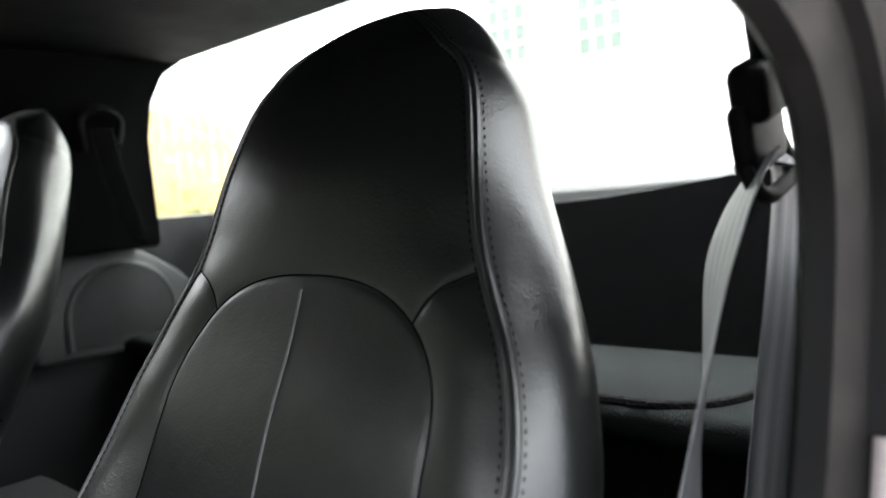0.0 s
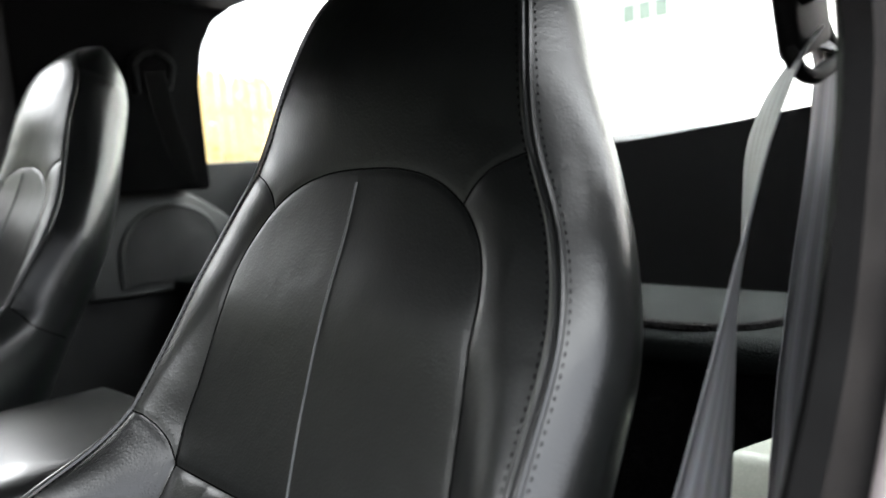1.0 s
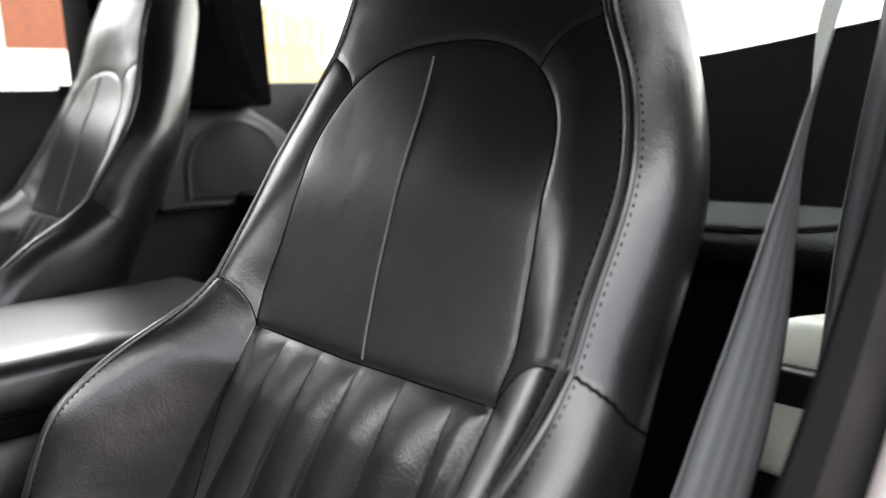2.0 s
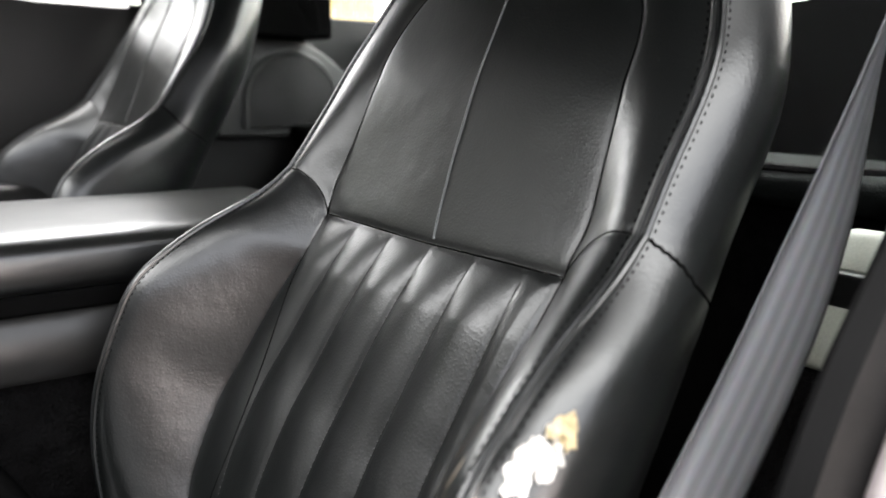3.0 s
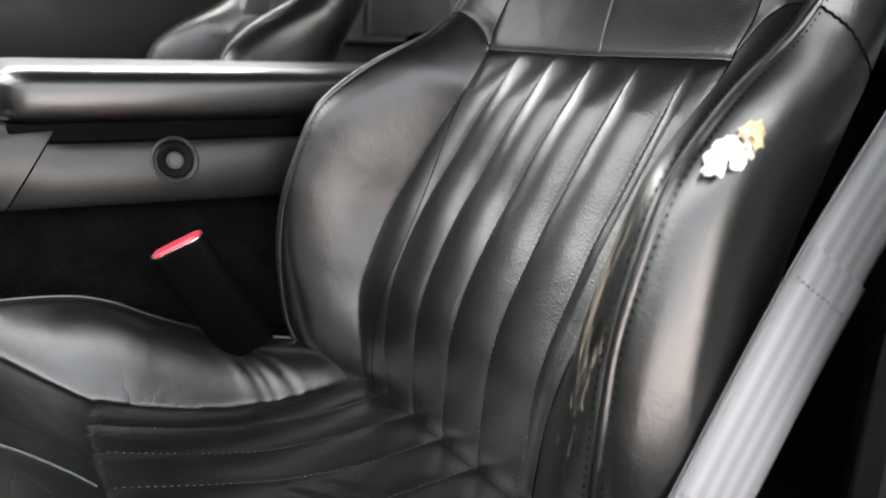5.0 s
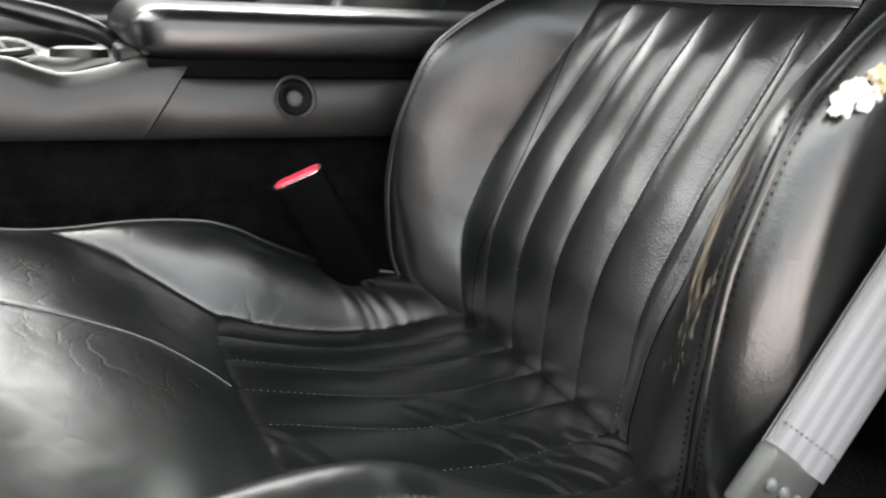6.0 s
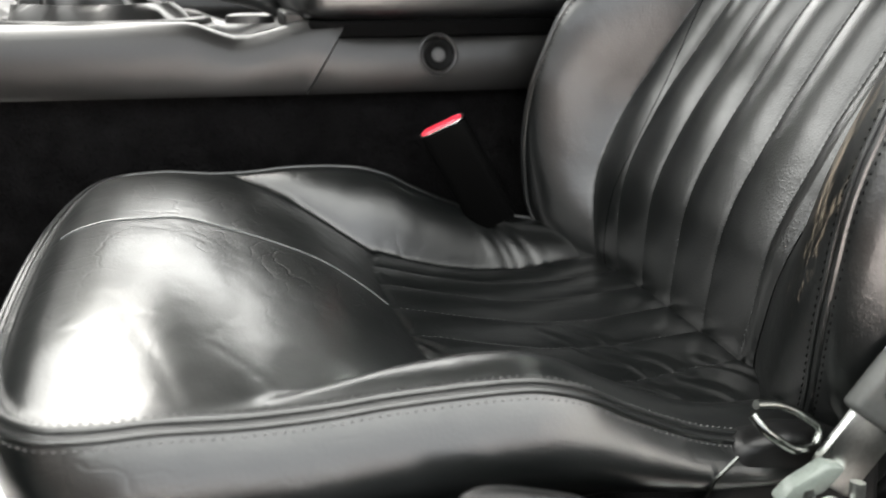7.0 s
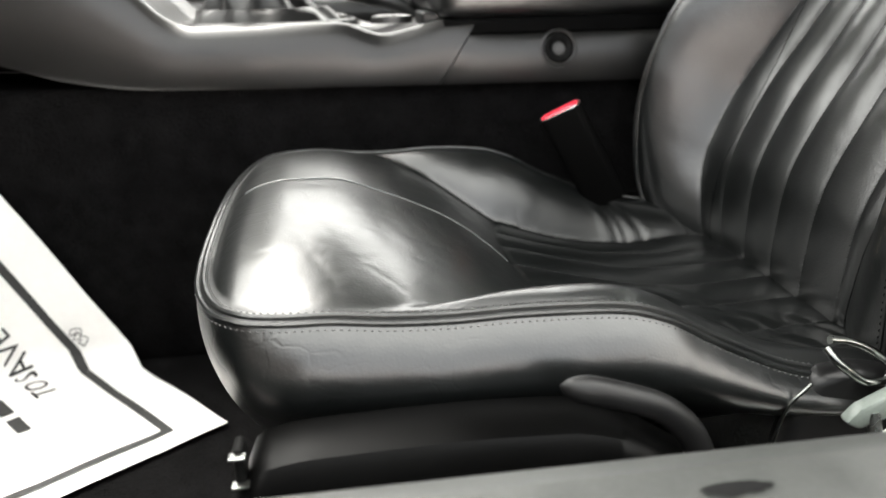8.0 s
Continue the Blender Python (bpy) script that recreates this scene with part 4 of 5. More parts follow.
# near-black strip stands in for the shadow in the gap under the lid
under(part("lid_shade_strip", block((-0.062, MIDLINE - 0.133, 0.690), (0.42, MIDLINE + 0.133, 0.709), 0.003), BUCKLE_BLACK), console)
# lock barrel in its dished surround
LOCK_GREY = material("dull_lock_grey", (0.06, 0.06, 0.06), 0.5, grain=600, bump=0.1)
lock_at = Matrix.Translation((0.073, 0.7738, 0.6725)) @ Matrix.Rotation(radians(80), 4, "X")
under(part("lock_surround", lathe([(0.0225, -0.004), (0.0222, 0.0004), (0.0205, 0.0010), (0.0185, 0.0002), (0.0165, -0.004)], lock_at, 48), PLASTIC, smooth=True), console)
under(part("lock_ring", lathe([(0.0168, -0.004), (0.0168, 0.0018), (0.0150, 0.0034), (0.0105, 0.0030), (0.0082, 0.001), (0.0078, -0.002)], lock_at, 48), MATT_BLACK, smooth=True), console)
under(part("lock_barrel", lathe([(0.0060, -0.004), (0.0060, 0.0010), (0.0052, 0.0018), (0.001, 0.0018)], lock_at, 32), LOCK_GREY, None, "grey lock barrel", smooth=True), console)
# switches and a coin tray lip on top
under(part("switch", lathe([(0.019, -0.004), (0.018, 0.004), (0.012, 0.006), (0.001, 0.006)], Matrix.Translation((-0.115, 0.865, 0.706)) @ Matrix.Diagonal((1.4, 0.7, 1, 1)), 28), PLASTIC, smooth=True), console)
under(part("tray", block((-0.085, 0.80, 0.700), (-0.055, 0.87, 0.716), 0.003), BLACK), console)

# gear lever gaiter
gaiter = thing("gear_lever", (-0.28, MIDLINE, 0.70), "gear lever in a creased black leather gaiter", "gear lever")
rows = []
for k in range(14):
    g = k / 13
    row = []
    for a in np.linspace(0, 2 * math.pi, 48, endpoint=False):
        fold = 1 + 0.09 * math.sin(a * 7 + k * 0.5) * math.sin(g * math.pi) + 0.05 * math.sin(a * 11 - k) * math.sin(g * math.pi)
        r = (0.075 * (1 - g) ** 1.5 + 0.016) * fold
        row.append((-0.265 - 0.03 * g + r * 1.25 * math.cos(a), MIDLINE - 0.01 + r * 0.95 * math.sin(a), 0.700 + 0.085 * g ** 1.2 + 0.004 * math.sin(k * 2.2)))
    rows.append(row)
under(part("gaiter", loft(rows), BLACK, None, "creased black leather gaiter", smooth=True), gaiter)
under(part("gaiter_frame", tube([(-0.265 + 0.105 * math.cos(a), MIDLINE - 0.01 + 0.082 * math.sin(a), 0.703) for a in np.linspace(0, 2 * math.pi, 40)], 0.006, 8), BLACK, smooth=True), gaiter)
under(part("lever", tube([(-0.295, MIDLINE - 0.01, 0.77), (-0.305, MIDLINE - 0.01, 0.83)], 0.008, 10, up=(0, 1, 0)), BLACK, smooth=True), gaiter)
knob = under(part("knob", lathe([(0.010, 0), (0.020, 0.012), (0.025, 0.03), (0.021, 0.046), (0.008, 0.053)], Matrix.Translation((-0.305, MIDLINE - 0.01, 0.82)), 28), BLACK, smooth=True), gaiter)
# parking brake lever beyond
brake = thing("parking_brake", (-0.1, 1.0, 0.70), "parking brake lever with a black leather grip", "brake lever")
line = smooth_path([(-0.06, 0.985, 0.700), (-0.10, 0.985, 0.722), (-0.20, 0.985, 0.748)], 24)
under(part("grip", tube(line, np.r_[np.linspace(0.009, 0.013, 12), np.linspace(0.013, 0.011, 12)], 14, up=(0, 1, 0)), LEATHER, smooth=True), brake)
under(part("release_button", tube([(-0.20, 0.985, 0.748), (-0.215, 0.985, 0.752)], 0.007, 12, up=(0, 1, 0)), METAL, None, "chromed release button", smooth=True), brake)
under(part("bracket", block((-0.075, 0.965, 0.690), (-0.045, 1.005, 0.712), 0.004), BLACK), brake)

# buckle beside the seat
buckle = thing("belt_buckle", (0.09, 0.70, 0.47), "black seat belt buckle with a red release button", "belt buckle")
a_tip, a_low = np.array([0.069, 0.672, 0.627]), np.array([0.028, 0.690, 0.604])
ax_long = (a_tip - a_low) / np.linalg.norm(a_tip - a_low)
ax_down = np.array([0.42, 0.05, -0.9])
ax_down -= ax_long * (ax_down @ ax_long)
ax_down /= np.linalg.norm(ax_down)
ax_wide = np.cross(ax_down, ax_long)
bm4 = Matrix([[*r] + [c] for r, c in zip(np.stack([ax_long, ax_wide, -ax_down], axis=1), (a_tip + a_low) / 2)] + [[0, 0, 0, 1]])
def capsule(half_long, half_wide, low, high, m, lip=0.0015):
    """An upright bar with round ends and a softened top rim."""
    rows = []
    for z, inset in ((low, 0.0), (high - lip, 0.0), (high - lip * 0.35, lip * 0.3), (high, lip)):
        r, straight = half_wide - inset, half_long - half_wide
        ring = [(straight + r * math.cos(a), r * math.sin(a), z) for a in np.linspace(-math.pi / 2, math.pi / 2, 12)]
        ring += [(-straight + r * math.cos(a), r * math.sin(a), z) for a in np.linspace(math.pi / 2, 1.5 * math.pi, 12)]
        rows.append([tuple(m @ Vector(p)) for p in ring])
    return loft(rows)


under(part("housing", capsule(0.0250, 0.0100, -0.12, -0.0012, bm4, 0.003), BUCKLE_BLACK, smooth=True), buckle)
under(part("release_button", capsule(0.0222, 0.0076, -0.004, 0.0016, bm4, 0.002), RED, None, "red release button", smooth=True), buckle)
rim = [(0.0148 + 0.0086 * math.cos(a), 0.0086 * math.sin(a)) for a in np.linspace(-math.pi / 2, math.pi / 2, 14)] + [(-0.0148 + 0.0086 * math.cos(a), 0.0086 * math.sin(a)) for a in np.linspace(math.pi / 2, 1.5 * math.pi, 14)]
under(part("chrome_rim", tube([tuple(bm4 @ Vector((p, q, -0.0004))) for p, q in rim + rim[:1]], 0.0008, 6, up=tuple(-ax_down)), METAL, None, "thin chrome rim", smooth=True), buckle)
under(part("stalk", tube(smooth_path([tuple(bm4 @ Vector((0, 0, -0.11))), (0.115, 0.71, 0.48), (0.12, 0.715, 0.40), (0.12, 0.72, FLOOR_Z)], 16), 0.012, 8, up=(0, 1, 0), flat=0.5), BLACK, smooth=True), buckle)
# recliner bolts in the gap between cushion and backrest
bracket = part_empty("hinge", near_seat)
bracket.location = (0.17, 0.70 - SEAT_Y, 0.45)
HINGE_AT = Matrix.Translation((-0.17, -0.70, -0.45))
part("plate", block((0.12, 0.708, FLOOR_Z), (0.23, 0.716, 0.49), 0.004, 2, HINGE_AT), BLACK, bracket, "black steel plate")
for p in ((0.166, 0.706, 0.484), (0.188, 0.690, 0.474)):
    part("bolt", lathe([(0.007, -0.004), (0.007, 0.003), (0.004, 0.006), (0.001, 0.006)], HINGE_AT @ Matrix.Translation(p) @ Matrix.Rotation(radians(70), 4, "X"), 12), METAL, bracket, "steel bolt", smooth=True)
# ---- seat belt on the near side ----
def ribbon(centre, widths, half=0.024, thick=0.0012, name="webbing", parent=None, label="", mat=None):
    """A strap: its middle line, the direction of its width at each point."""
    c, w = np.asarray(centre, float), np.asarray(widths, float)
    t = np.gradient(c, axis=0)
    n = np.cross(t, w)
    n /= np.linalg.norm(n, axis=1)[:, None]
    d = np.r_[0, np.cumsum(np.linalg.norm(np.diff(c, axis=0), axis=1))]
    cols = 11
    half = np.broadcast_to(np.asarray(half, float), (len(c),))
    verts, uvs, faces = [], [], []
    for side in (1, -1):
        for i in range(len(c)):
            for j in range(cols):
                k = j / (cols - 1) * 2 - 1
                verts.append(c[i] + w[i] * half[i] * k + n[i] * side * thick * math.sqrt(1.02 - k * k * 0.9))
                uvs.append((j / (cols - 1), d[i]))
    size = len(c) * cols
    for side in (0, 1):
        for i in range(len(c) - 1):
            for j in range(cols - 1):
                q = [side * size + i * cols + j, side * size + i * cols + j + 1, side * size + (i + 1) * cols + j + 1, side * size + (i + 1) * cols + j]
                faces.append(q if side else q[::-1])
    for i in range(len(c) - 1):
        for j in (0, cols - 1):
            faces.append([i * cols + j, (i + 1) * cols + j, size + (i + 1) * cols + j, size + i * cols + j])
    ob = mesh_object(name, np.array(verts), faces, mat or WEBBING, None, label)
    layer = ob.data.uv_layers.new(name="UVMap")
    for loop in ob.data.loops:
        layer.data[loop.index].uv = uvs[loop.vertex_index]
    return under(ob, parent) if parent is not None else ob


belt = thing("seat_belt", (0.16, 0.245, 0.5), "grey ribbed seat belt hanging twisted from its pillar guide", "seat belt")
T_UP = np.array([0.588, 0.0, 0.809])
W_FLAT = np.array([0.809, 0.0, -0.588])
low_end = np.array([0.190, 0.247, 0.553])
run = smooth_path([low_end, (0.269, 0.248, 0.669), (0.340, 0.249, 0.755), (0.397, 0.253, 0.830), (0.431, 0.257, 0.888), (0.447, 0.259, 0.918), (0.459, 0.2595, 0.9395), (0.4735, 0.259, 0.976), (0.484, 0.258, 0.997), (0.500, 0.254, 1.020), (0.513, 0.250, 1.033)], 120)
alpha = np.radians(curve((0.55, -12), (0.70, -13), (0.78, -11), (0.83, -3), (0.88, 11), (0.91, 19), (0.94, 26), (0.97, 34), (1.0, 43), (1.04, 46))(run[:, 2]))
wide = W_FLAT * np.cos(alpha)[:, None] + np.array([0, 1.0, 0]) * np.sin(alpha)[:, None]
half_at = curve((0.55, 0.024), (0.98, 0.024), (1.04, 0.019))(run[:, 2])
ribbon(run, wide, half_at, parent=belt)
# doubled hem and its cross stitching
ribbon(run[:33] - np.array([0, 0.0022, 0]), wide[:33], 0.0243, 0.0016, "doubled_hem", belt)
for at in (0.255, 0.03):
    i = int(at * 112)
    line = run[i] + wide[i] * np.linspace(-0.023, 0.023, 20)[:, None] - np.array([0, 0.0042, 0])
    v, f = stitches(line, np.tile(np.array([0, -1.0, 0]), (20, 1)), 0.003, 0.0012, 0.0008)
    under(tagged(mesh_object("hem_stitching", v, f, THREAD, None, smooth=False), kind="stuff"), belt)
# second run down to the reel
run2 = smooth_path([(0.520, 0.249, 1.034), (0.548, 0.250, 1.040), (0.574, 0.251, 1.022), (0.561, 0.252, 0.970), (0.534, 0.252, 0.903), (0.513, 0.253, 0.838), (0.506, 0.256, 0.775), (0.51, 0.262, 0.70)], 70)
ribbon(run2, np.tile(np.array([0.93, -0.33, -0.16]) / np.linalg.norm([0.93, -0.33, -0.16]), (70, 1)), 0.024, name="reel_webbing", parent=belt)
# guide loop on the pillar
guide = thing("belt_guide", (0.52, 0.250, 1.04), "black seat belt guide loop on the pillar", "belt guide")
GUIDE = Matrix.Translation((0.515, 0.251, 1.050)) @ Matrix.Rotation(radians(-16), 4, "Y")
under(part("body", block((-0.026, -0.006, -0.020), (0.024, 0.006, 0.018), 0.0055, 3, GUIDE), MATT_BLACK, smooth=True), guide)
under(part("slot_bar", tube([tuple(GUIDE @ Vector(p)) for p in smooth_path([(-0.024, 0.0, -0.012), (-0.026, -0.004, -0.022), (-0.012, -0.007, -0.030), (0.010, -0.007, -0.030), (0.024, -0.003, -0.022), (0.025, 0.0, -0.010)], 24)], 0.0042, 12, up=(0, 1, 0)), MATT_BLACK, smooth=True), guide)
under(part("cap", block((-0.020, -0.014, 0.006), (0.014, 0.006, 0.036), 0.007, 3, GUIDE), MATT_BLACK, smooth=True), guide)
under(part("bracket_arm", tube([tuple(GUIDE @ Vector(p)) for p in ((0.006, -0.006, 0.024), (-0.004, -0.010, 0.060), (-0.020, -0.012, 0.092))], 0.009, 12, up=(0, 1, 0), flat=0.7), MATT_BLACK, smooth=True), guide)
under(part("slider_knob", block((-0.034, -0.022, 0.084), (-0.010, -0.002, 0.108), 0.005, 3, GUIDE), MATT_BLACK, smooth=True), guide)
# anchor at the foot of the belt
anchor = thing("belt_anchor", (0.12, 0.245, 0.47), "worn metal belt anchor beside the seat base", "belt anchor")
down = -T_UP
base = low_end + down * 0.004
tilt = Matrix([[W_FLAT[0], 0, T_UP[0], base[0]], [0, 1, 0, base[1]], [W_FLAT[2], 0, T_UP[2], base[2]], [0, 0, 0, 1]])
under(part("sleeve", block((-0.026, -0.006, -0.032), (0.026, 0.006, 0.006), 0.004, 3, tilt), SILL_GREY, None, "scuffed grey plastic sleeve", smooth=True), anchor)
for q in (-0.014, 0.0, 0.014):
    under(part("rivet", lathe([(0.004, -0.002), (0.004, 0.001), (0.0025, 0.0025), (0.0005, 0.0028)], tilt @ Matrix.Translation((q, -0.006, -0.012)) @ Matrix.Rotation(radians(90), 4, "X"), 12), PALE_EDGE, None, "dull grey rivet", smooth=True), anchor)
under(part("plate", block((-0.02, -0.003, -0.075), (0.022, 0.003, -0.028), 0.003, 2, tilt), METAL, None, "bare steel plate", smooth=True), anchor)
under(part("link", tube(smooth_path([(0.116, 0.233, 0.503), (0.118, 0.228, 0.487), (0.134, 0.227, 0.474), (0.152, 0.230, 0.478), (0.154, 0.235, 0.497)], 24), 0.0042, 10, up=(0, 1, 0)), METAL, None, "bright steel link", smooth=True), anchor)
under(part("bolt", lathe([(0.012, -0.004), (0.012, 0.004), (0.007, 0.009), (0.001, 0.009)], Matrix.Translation((0.14, 0.236, 0.475)) @ Matrix.Rotation(radians(90), 4, "X"), 24), METAL, smooth=True), anchor)

# ---- seat base furniture on the near side ----
RAIL_BLACK = material("worn_black_cover", (0.0014, 0.0014, 0.0014), 0.36, grain=500, bump=0.15, specular=0.07)
rail = thing("seat_rail_cover", (-0.15, 0.235, 0.42), "black plastic cover over the seat rail", "rail cover")
top_line = curve((-0.254, 0.506), (-0.246, 0.522), (-0.215, 0.5275), (-0.14, 0.529), (-0.08, 0.527), (-0.05, 0.520), (0.0, 0.490), (0.06, 0.45))
rows = []
for x in np.linspace(-0.254, 0.06, 60):
    z = float(top_line(x))
    rows.append([(x, 0.206, 0.38), (x, 0.203, z - 0.03), (x, 0.205, z - 0.012), (x, 0.211, z - 0.003), (x, 0.222, z), (x, 0.25, z - 0.002), (x, 0.25, 0.38)])
under(part("cover", loft(rows), RAIL_BLACK, smooth=True), rail)
under(part("rail", block((-0.27, 0.215, 0.36), (0.2, 0.24, 0.40), 0.003), METAL, None, "steel seat rail"), rail)
under(part("rail_end", block((-0.2565, 0.212, 0.500), (-0.251, 0.226, 0.534), 0.002), MATT_BLACK, None, "black end stop"), rail)
for z in (0.5135, 0.5305):
    under(part("clip", block((-0.2585, 0.208, z - 0.0009), (-0.2495, 0.214, z + 0.0009), 0.0006), POLISHED, None, "small steel clip"), rail)
lever = thing("seat_lever", (-0.03, 0.215, 0.53), "black curved seat adjusting lever beside the cushion", "lever")
line = smooth_path([(-0.084, 0.219, 0.549), (-0.068, 0.217, 0.546), (-0.049, 0.217, 0.540), (-0.029, 0.217, 0.532), (-0.015, 0.217, 0.521), (-0.006, 0.217, 0.509), (0.001, 0.217, 0.492), (0.004, 0.217, 0.476)], 40)
under(part("handle", tube(line, np.r_[0.0008, 0.0046, 0.0064, 0.0075, 0.0082, np.full(35, 0.0085)], 14, up=(0, 1, 0), flat=0.8), BLACK, smooth=True), lever)
under(part("pale_catch", prism([(0.098, 0.498), (0.106, 0.507), (0.127, 0.517), (0.14, 0.512), (0.13, 0.500), (0.108, 0.492)], "y", 0.230, 0.240, 0.003, 2), CATCH, None, "greenish grey plastic catch", smooth=True), anchor)
recliner = thing("recliner_handle", (0.11, 0.26, 0.50), "polished curved recliner cover at the seat's hinge", "recliner")
line = smooth_path([(0.100, 0.262, 0.533), (0.103, 0.257, 0.528), (0.112, 0.254, 0.520), (0.126, 0.254, 0.511), (0.140, 0.256, 0.509), (0.146, 0.26, 0.516), (0.138, 0.264, 0.524), (0.118, 0.266, 0.534), (0.104, 0.265, 0.537)], 60)
under(part("ring", tube(line, 0.0028, 10, up=(0, 1, 0)), POLISHED, None, "polished metal ring", smooth=True), recliner)
under(part("hinge_cover", prism([(0.07, 0.40), (0.085, 0.48), (0.10, 0.512), (0.13, 0.515), (0.2, 0.50), (0.22, 0.40)], "y", 0.262, 0.285, 0.008, 3), BLACK, smooth=True), recliner)
under(part("edge_strip", tube(smooth_path([(0.070, 0.258, 0.470), (0.076, 0.257, 0.495), (0.090, 0.256, 0.512)], 16), 0.0013, 8, up=(0, 1, 0)), POLISHED, smooth=True), recliner)

under(part("pivot_cap", lathe([(0.012, -0.004), (0.012, 0.003), (0.008, 0.006), (0.001, 0.006)], Matrix.Translation((0.003, 0.212, 0.478)) @ Matrix.Rotation(radians(90), 4, "X"), 20), BLACK, smooth=True), lever)

# ---- torn foam on the bolster ----
tear = thing("torn_foam", (0.225, 0.29, 0.73), "torn white lining and cream foam bursting from the bolster", "tear")


def torn_flap(name, mat, centre, along, size, curl, seed):
    """A ragged scrap that lies on the bolster and curls up at its rim."""
    face = Vector((-0.31, -0.77, 0.56)).normalized()
    u_ = (Vector(along) - face * Vector(along).dot(face)).normalized()
    v_ = face.cross(u_)
    bm = bmesh.new()
    rings, turns = 7, 36
    sides = []
    for under_side in (0.0, 0.0011):
        rows = []
        for r in range(rings):
            f = (r + 0.4) / (rings - 0.6)
            row = []
            for q in range(turns):
                a = 2 * math.pi * q / turns
                d = Vector((math.cos(a), math.sin(a), 0))
                ragged = 1 + 0.45 * noise.noise(d * 1.9 + Vector((seed, 0, 0))) + 0.28 * noise.noise(d * 5.5 + Vector((0, seed, 0)))
                p = d * f * ragged
                lift = 0.0012 + curl * f ** 3 * (0.6 + 0.8 * noise.noise(d * 1.3 + Vector((seed, seed, 0)))) + 0.0016 * noise.noise(p * 3.7 + Vector((seed, 3, 1)))
                row.append(bm.verts.new(Vector(centre) + u_ * p.x * size[0] + v_ * p.y * size[1] + face * (lift - under_side)))
            rows.append(row)
        for a_, b_ in zip(rows, rows[1:]):
            for q in range(turns):
                bm.faces.new((a_[q], a_[(q + 1) % turns], b_[(q + 1) % turns], b_[q]))
        bm.faces.new(rows[0])
        sides.append(rows[-1])
    for q in range(turns):
        bm.faces.new((sides[0][q], sides[0][(q + 1) % turns], sides[1][(q + 1) % turns], sides[1][q]))
    bmesh.ops.recalc_face_normals(bm, faces=bm.faces)
    return under(part(name, bm, mat, None, smooth=True), tear)


torn_flap("lining_flap", LINING, (0.2095, 0.2757, 0.7350), (0.45, 0, 0.89), (0.0115, 0.0058), 0.004, 1.7)
torn_flap("lining_flap", LINING, (0.2165, 0.2770, 0.7415), (0.85, 0, 0.3), (0.0075, 0.0042), 0.003, 5.2)
torn_flap("lining_flap", LINING, (0.2260, 0.2745, 0.7405), (0.15, 0, 0.99), (0.0095, 0.0040), 0.004, 9.1)
torn_flap("lining_flap", LINING, (0.2205, 0.2728, 0.7370), (0.35, 0, 0.93), (0.0080, 0.0045), 0.002, 12.4)
torn_flap("foam_lump", FOAM, (0.2300, 0.2760, 0.7485), (0.9, 0, 0.4), (0.0075, 0.0030), 0.003, 3.3)
torn_flap("foam_lump", FOAM, (0.2360, 0.2740, 0.7455), (0.2, 0, 0.95), (0.0075, 0.0030), 0.004, 6.6)
torn_flap("foam_lump", FOAM, (0.2300, 0.2745, 0.7420), (0.3, 0, 0.9), (0.0040, 0.0025), 0.003, 8.1)
torn_flap("hole", MATT_BLACK, (0.2265, 0.2763, 0.7460), (0.45, 0, 0.89), (0.0032, 0.0026), 0.0, 2.2)

# ---- door aperture: pillar trim, seals, sill ----
APERTURE = [(-0.28, 1.205), (-0.05, 1.195), (0.12, 1.170), (0.24, 1.132), (0.32, 1.101), (0.361, 1.084), (0.385, 1.074), (0.406, 1.059), (0.417, 1.040), (0.4195, 1.020), (0.417, 0.998), (0.412, 0.977), (0.404, 0.950), (0.391, 0.915), (0.340, 0.838), (0.290, 0.775), (0.262, 0.715), (0.248, 0.65), (0.243, 0.58), (0.243, 0.42)]
edge = smooth_path(APERTURE, 240)
tan = np.gradient(edge, axis=0)
tan /= np.linalg.norm(tan, axis=1)[:, None]
away = np.stack([-tan[:, 1], tan[:, 0]], axis=1)
corner = int(np.argmax((edge[:, 1] < 0.936) & (edge[:, 0] > 0.35)))
away *= np.sign(away[corner, 0])


def swept(profile, rows=slice(None)):
    """Sweeps a profile of (away from the opening, across the car) along the door opening's edge."""
    return loft([[(e[0] + a[0] * o, y, e[1] + a[1] * o) for o, y in profile] for e, a in zip(edge[rows], away[rows])])


pillar = thing("door_pillar", (0.42, 0.2, 0.56), "grey vinyl door pillar trim with weather strips", "pillar", kind="structure")
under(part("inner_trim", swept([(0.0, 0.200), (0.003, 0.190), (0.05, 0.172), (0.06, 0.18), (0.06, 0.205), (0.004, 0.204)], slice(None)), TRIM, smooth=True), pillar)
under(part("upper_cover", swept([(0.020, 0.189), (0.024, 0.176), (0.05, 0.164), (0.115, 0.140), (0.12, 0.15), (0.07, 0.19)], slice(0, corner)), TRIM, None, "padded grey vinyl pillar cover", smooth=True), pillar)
under(part("weather_strip", swept([(0.030 + 0.008 * math.cos(a), 0.176 + 0.008 * math.sin(a)) for a in np.linspace(0, 2 * math.pi, 12, endpoint=False)], slice(corner - 1, 240)), SEAL_STRIP, None, "shiny pinkish grey weather strip", smooth=True), pillar)
under(part("door_seal", swept([(0.052 + 0.012 * math.cos(a), 0.168 + 0.012 * math.sin(a)) for a in np.linspace(0, 2 * math.pi, 14, endpoint=False)], slice(corner - 1, 240)), RUBBER, None, "black rubber door seal", smooth=True), pillar)
under(part("body_flange", swept([(0.064, 0.165), (0.068, 0.155), (0.14, 0.115), (0.16, 0.12), (0.16, 0.19), (0.068, 0.18)], slice(None)), PAINT, smooth=True), pillar)
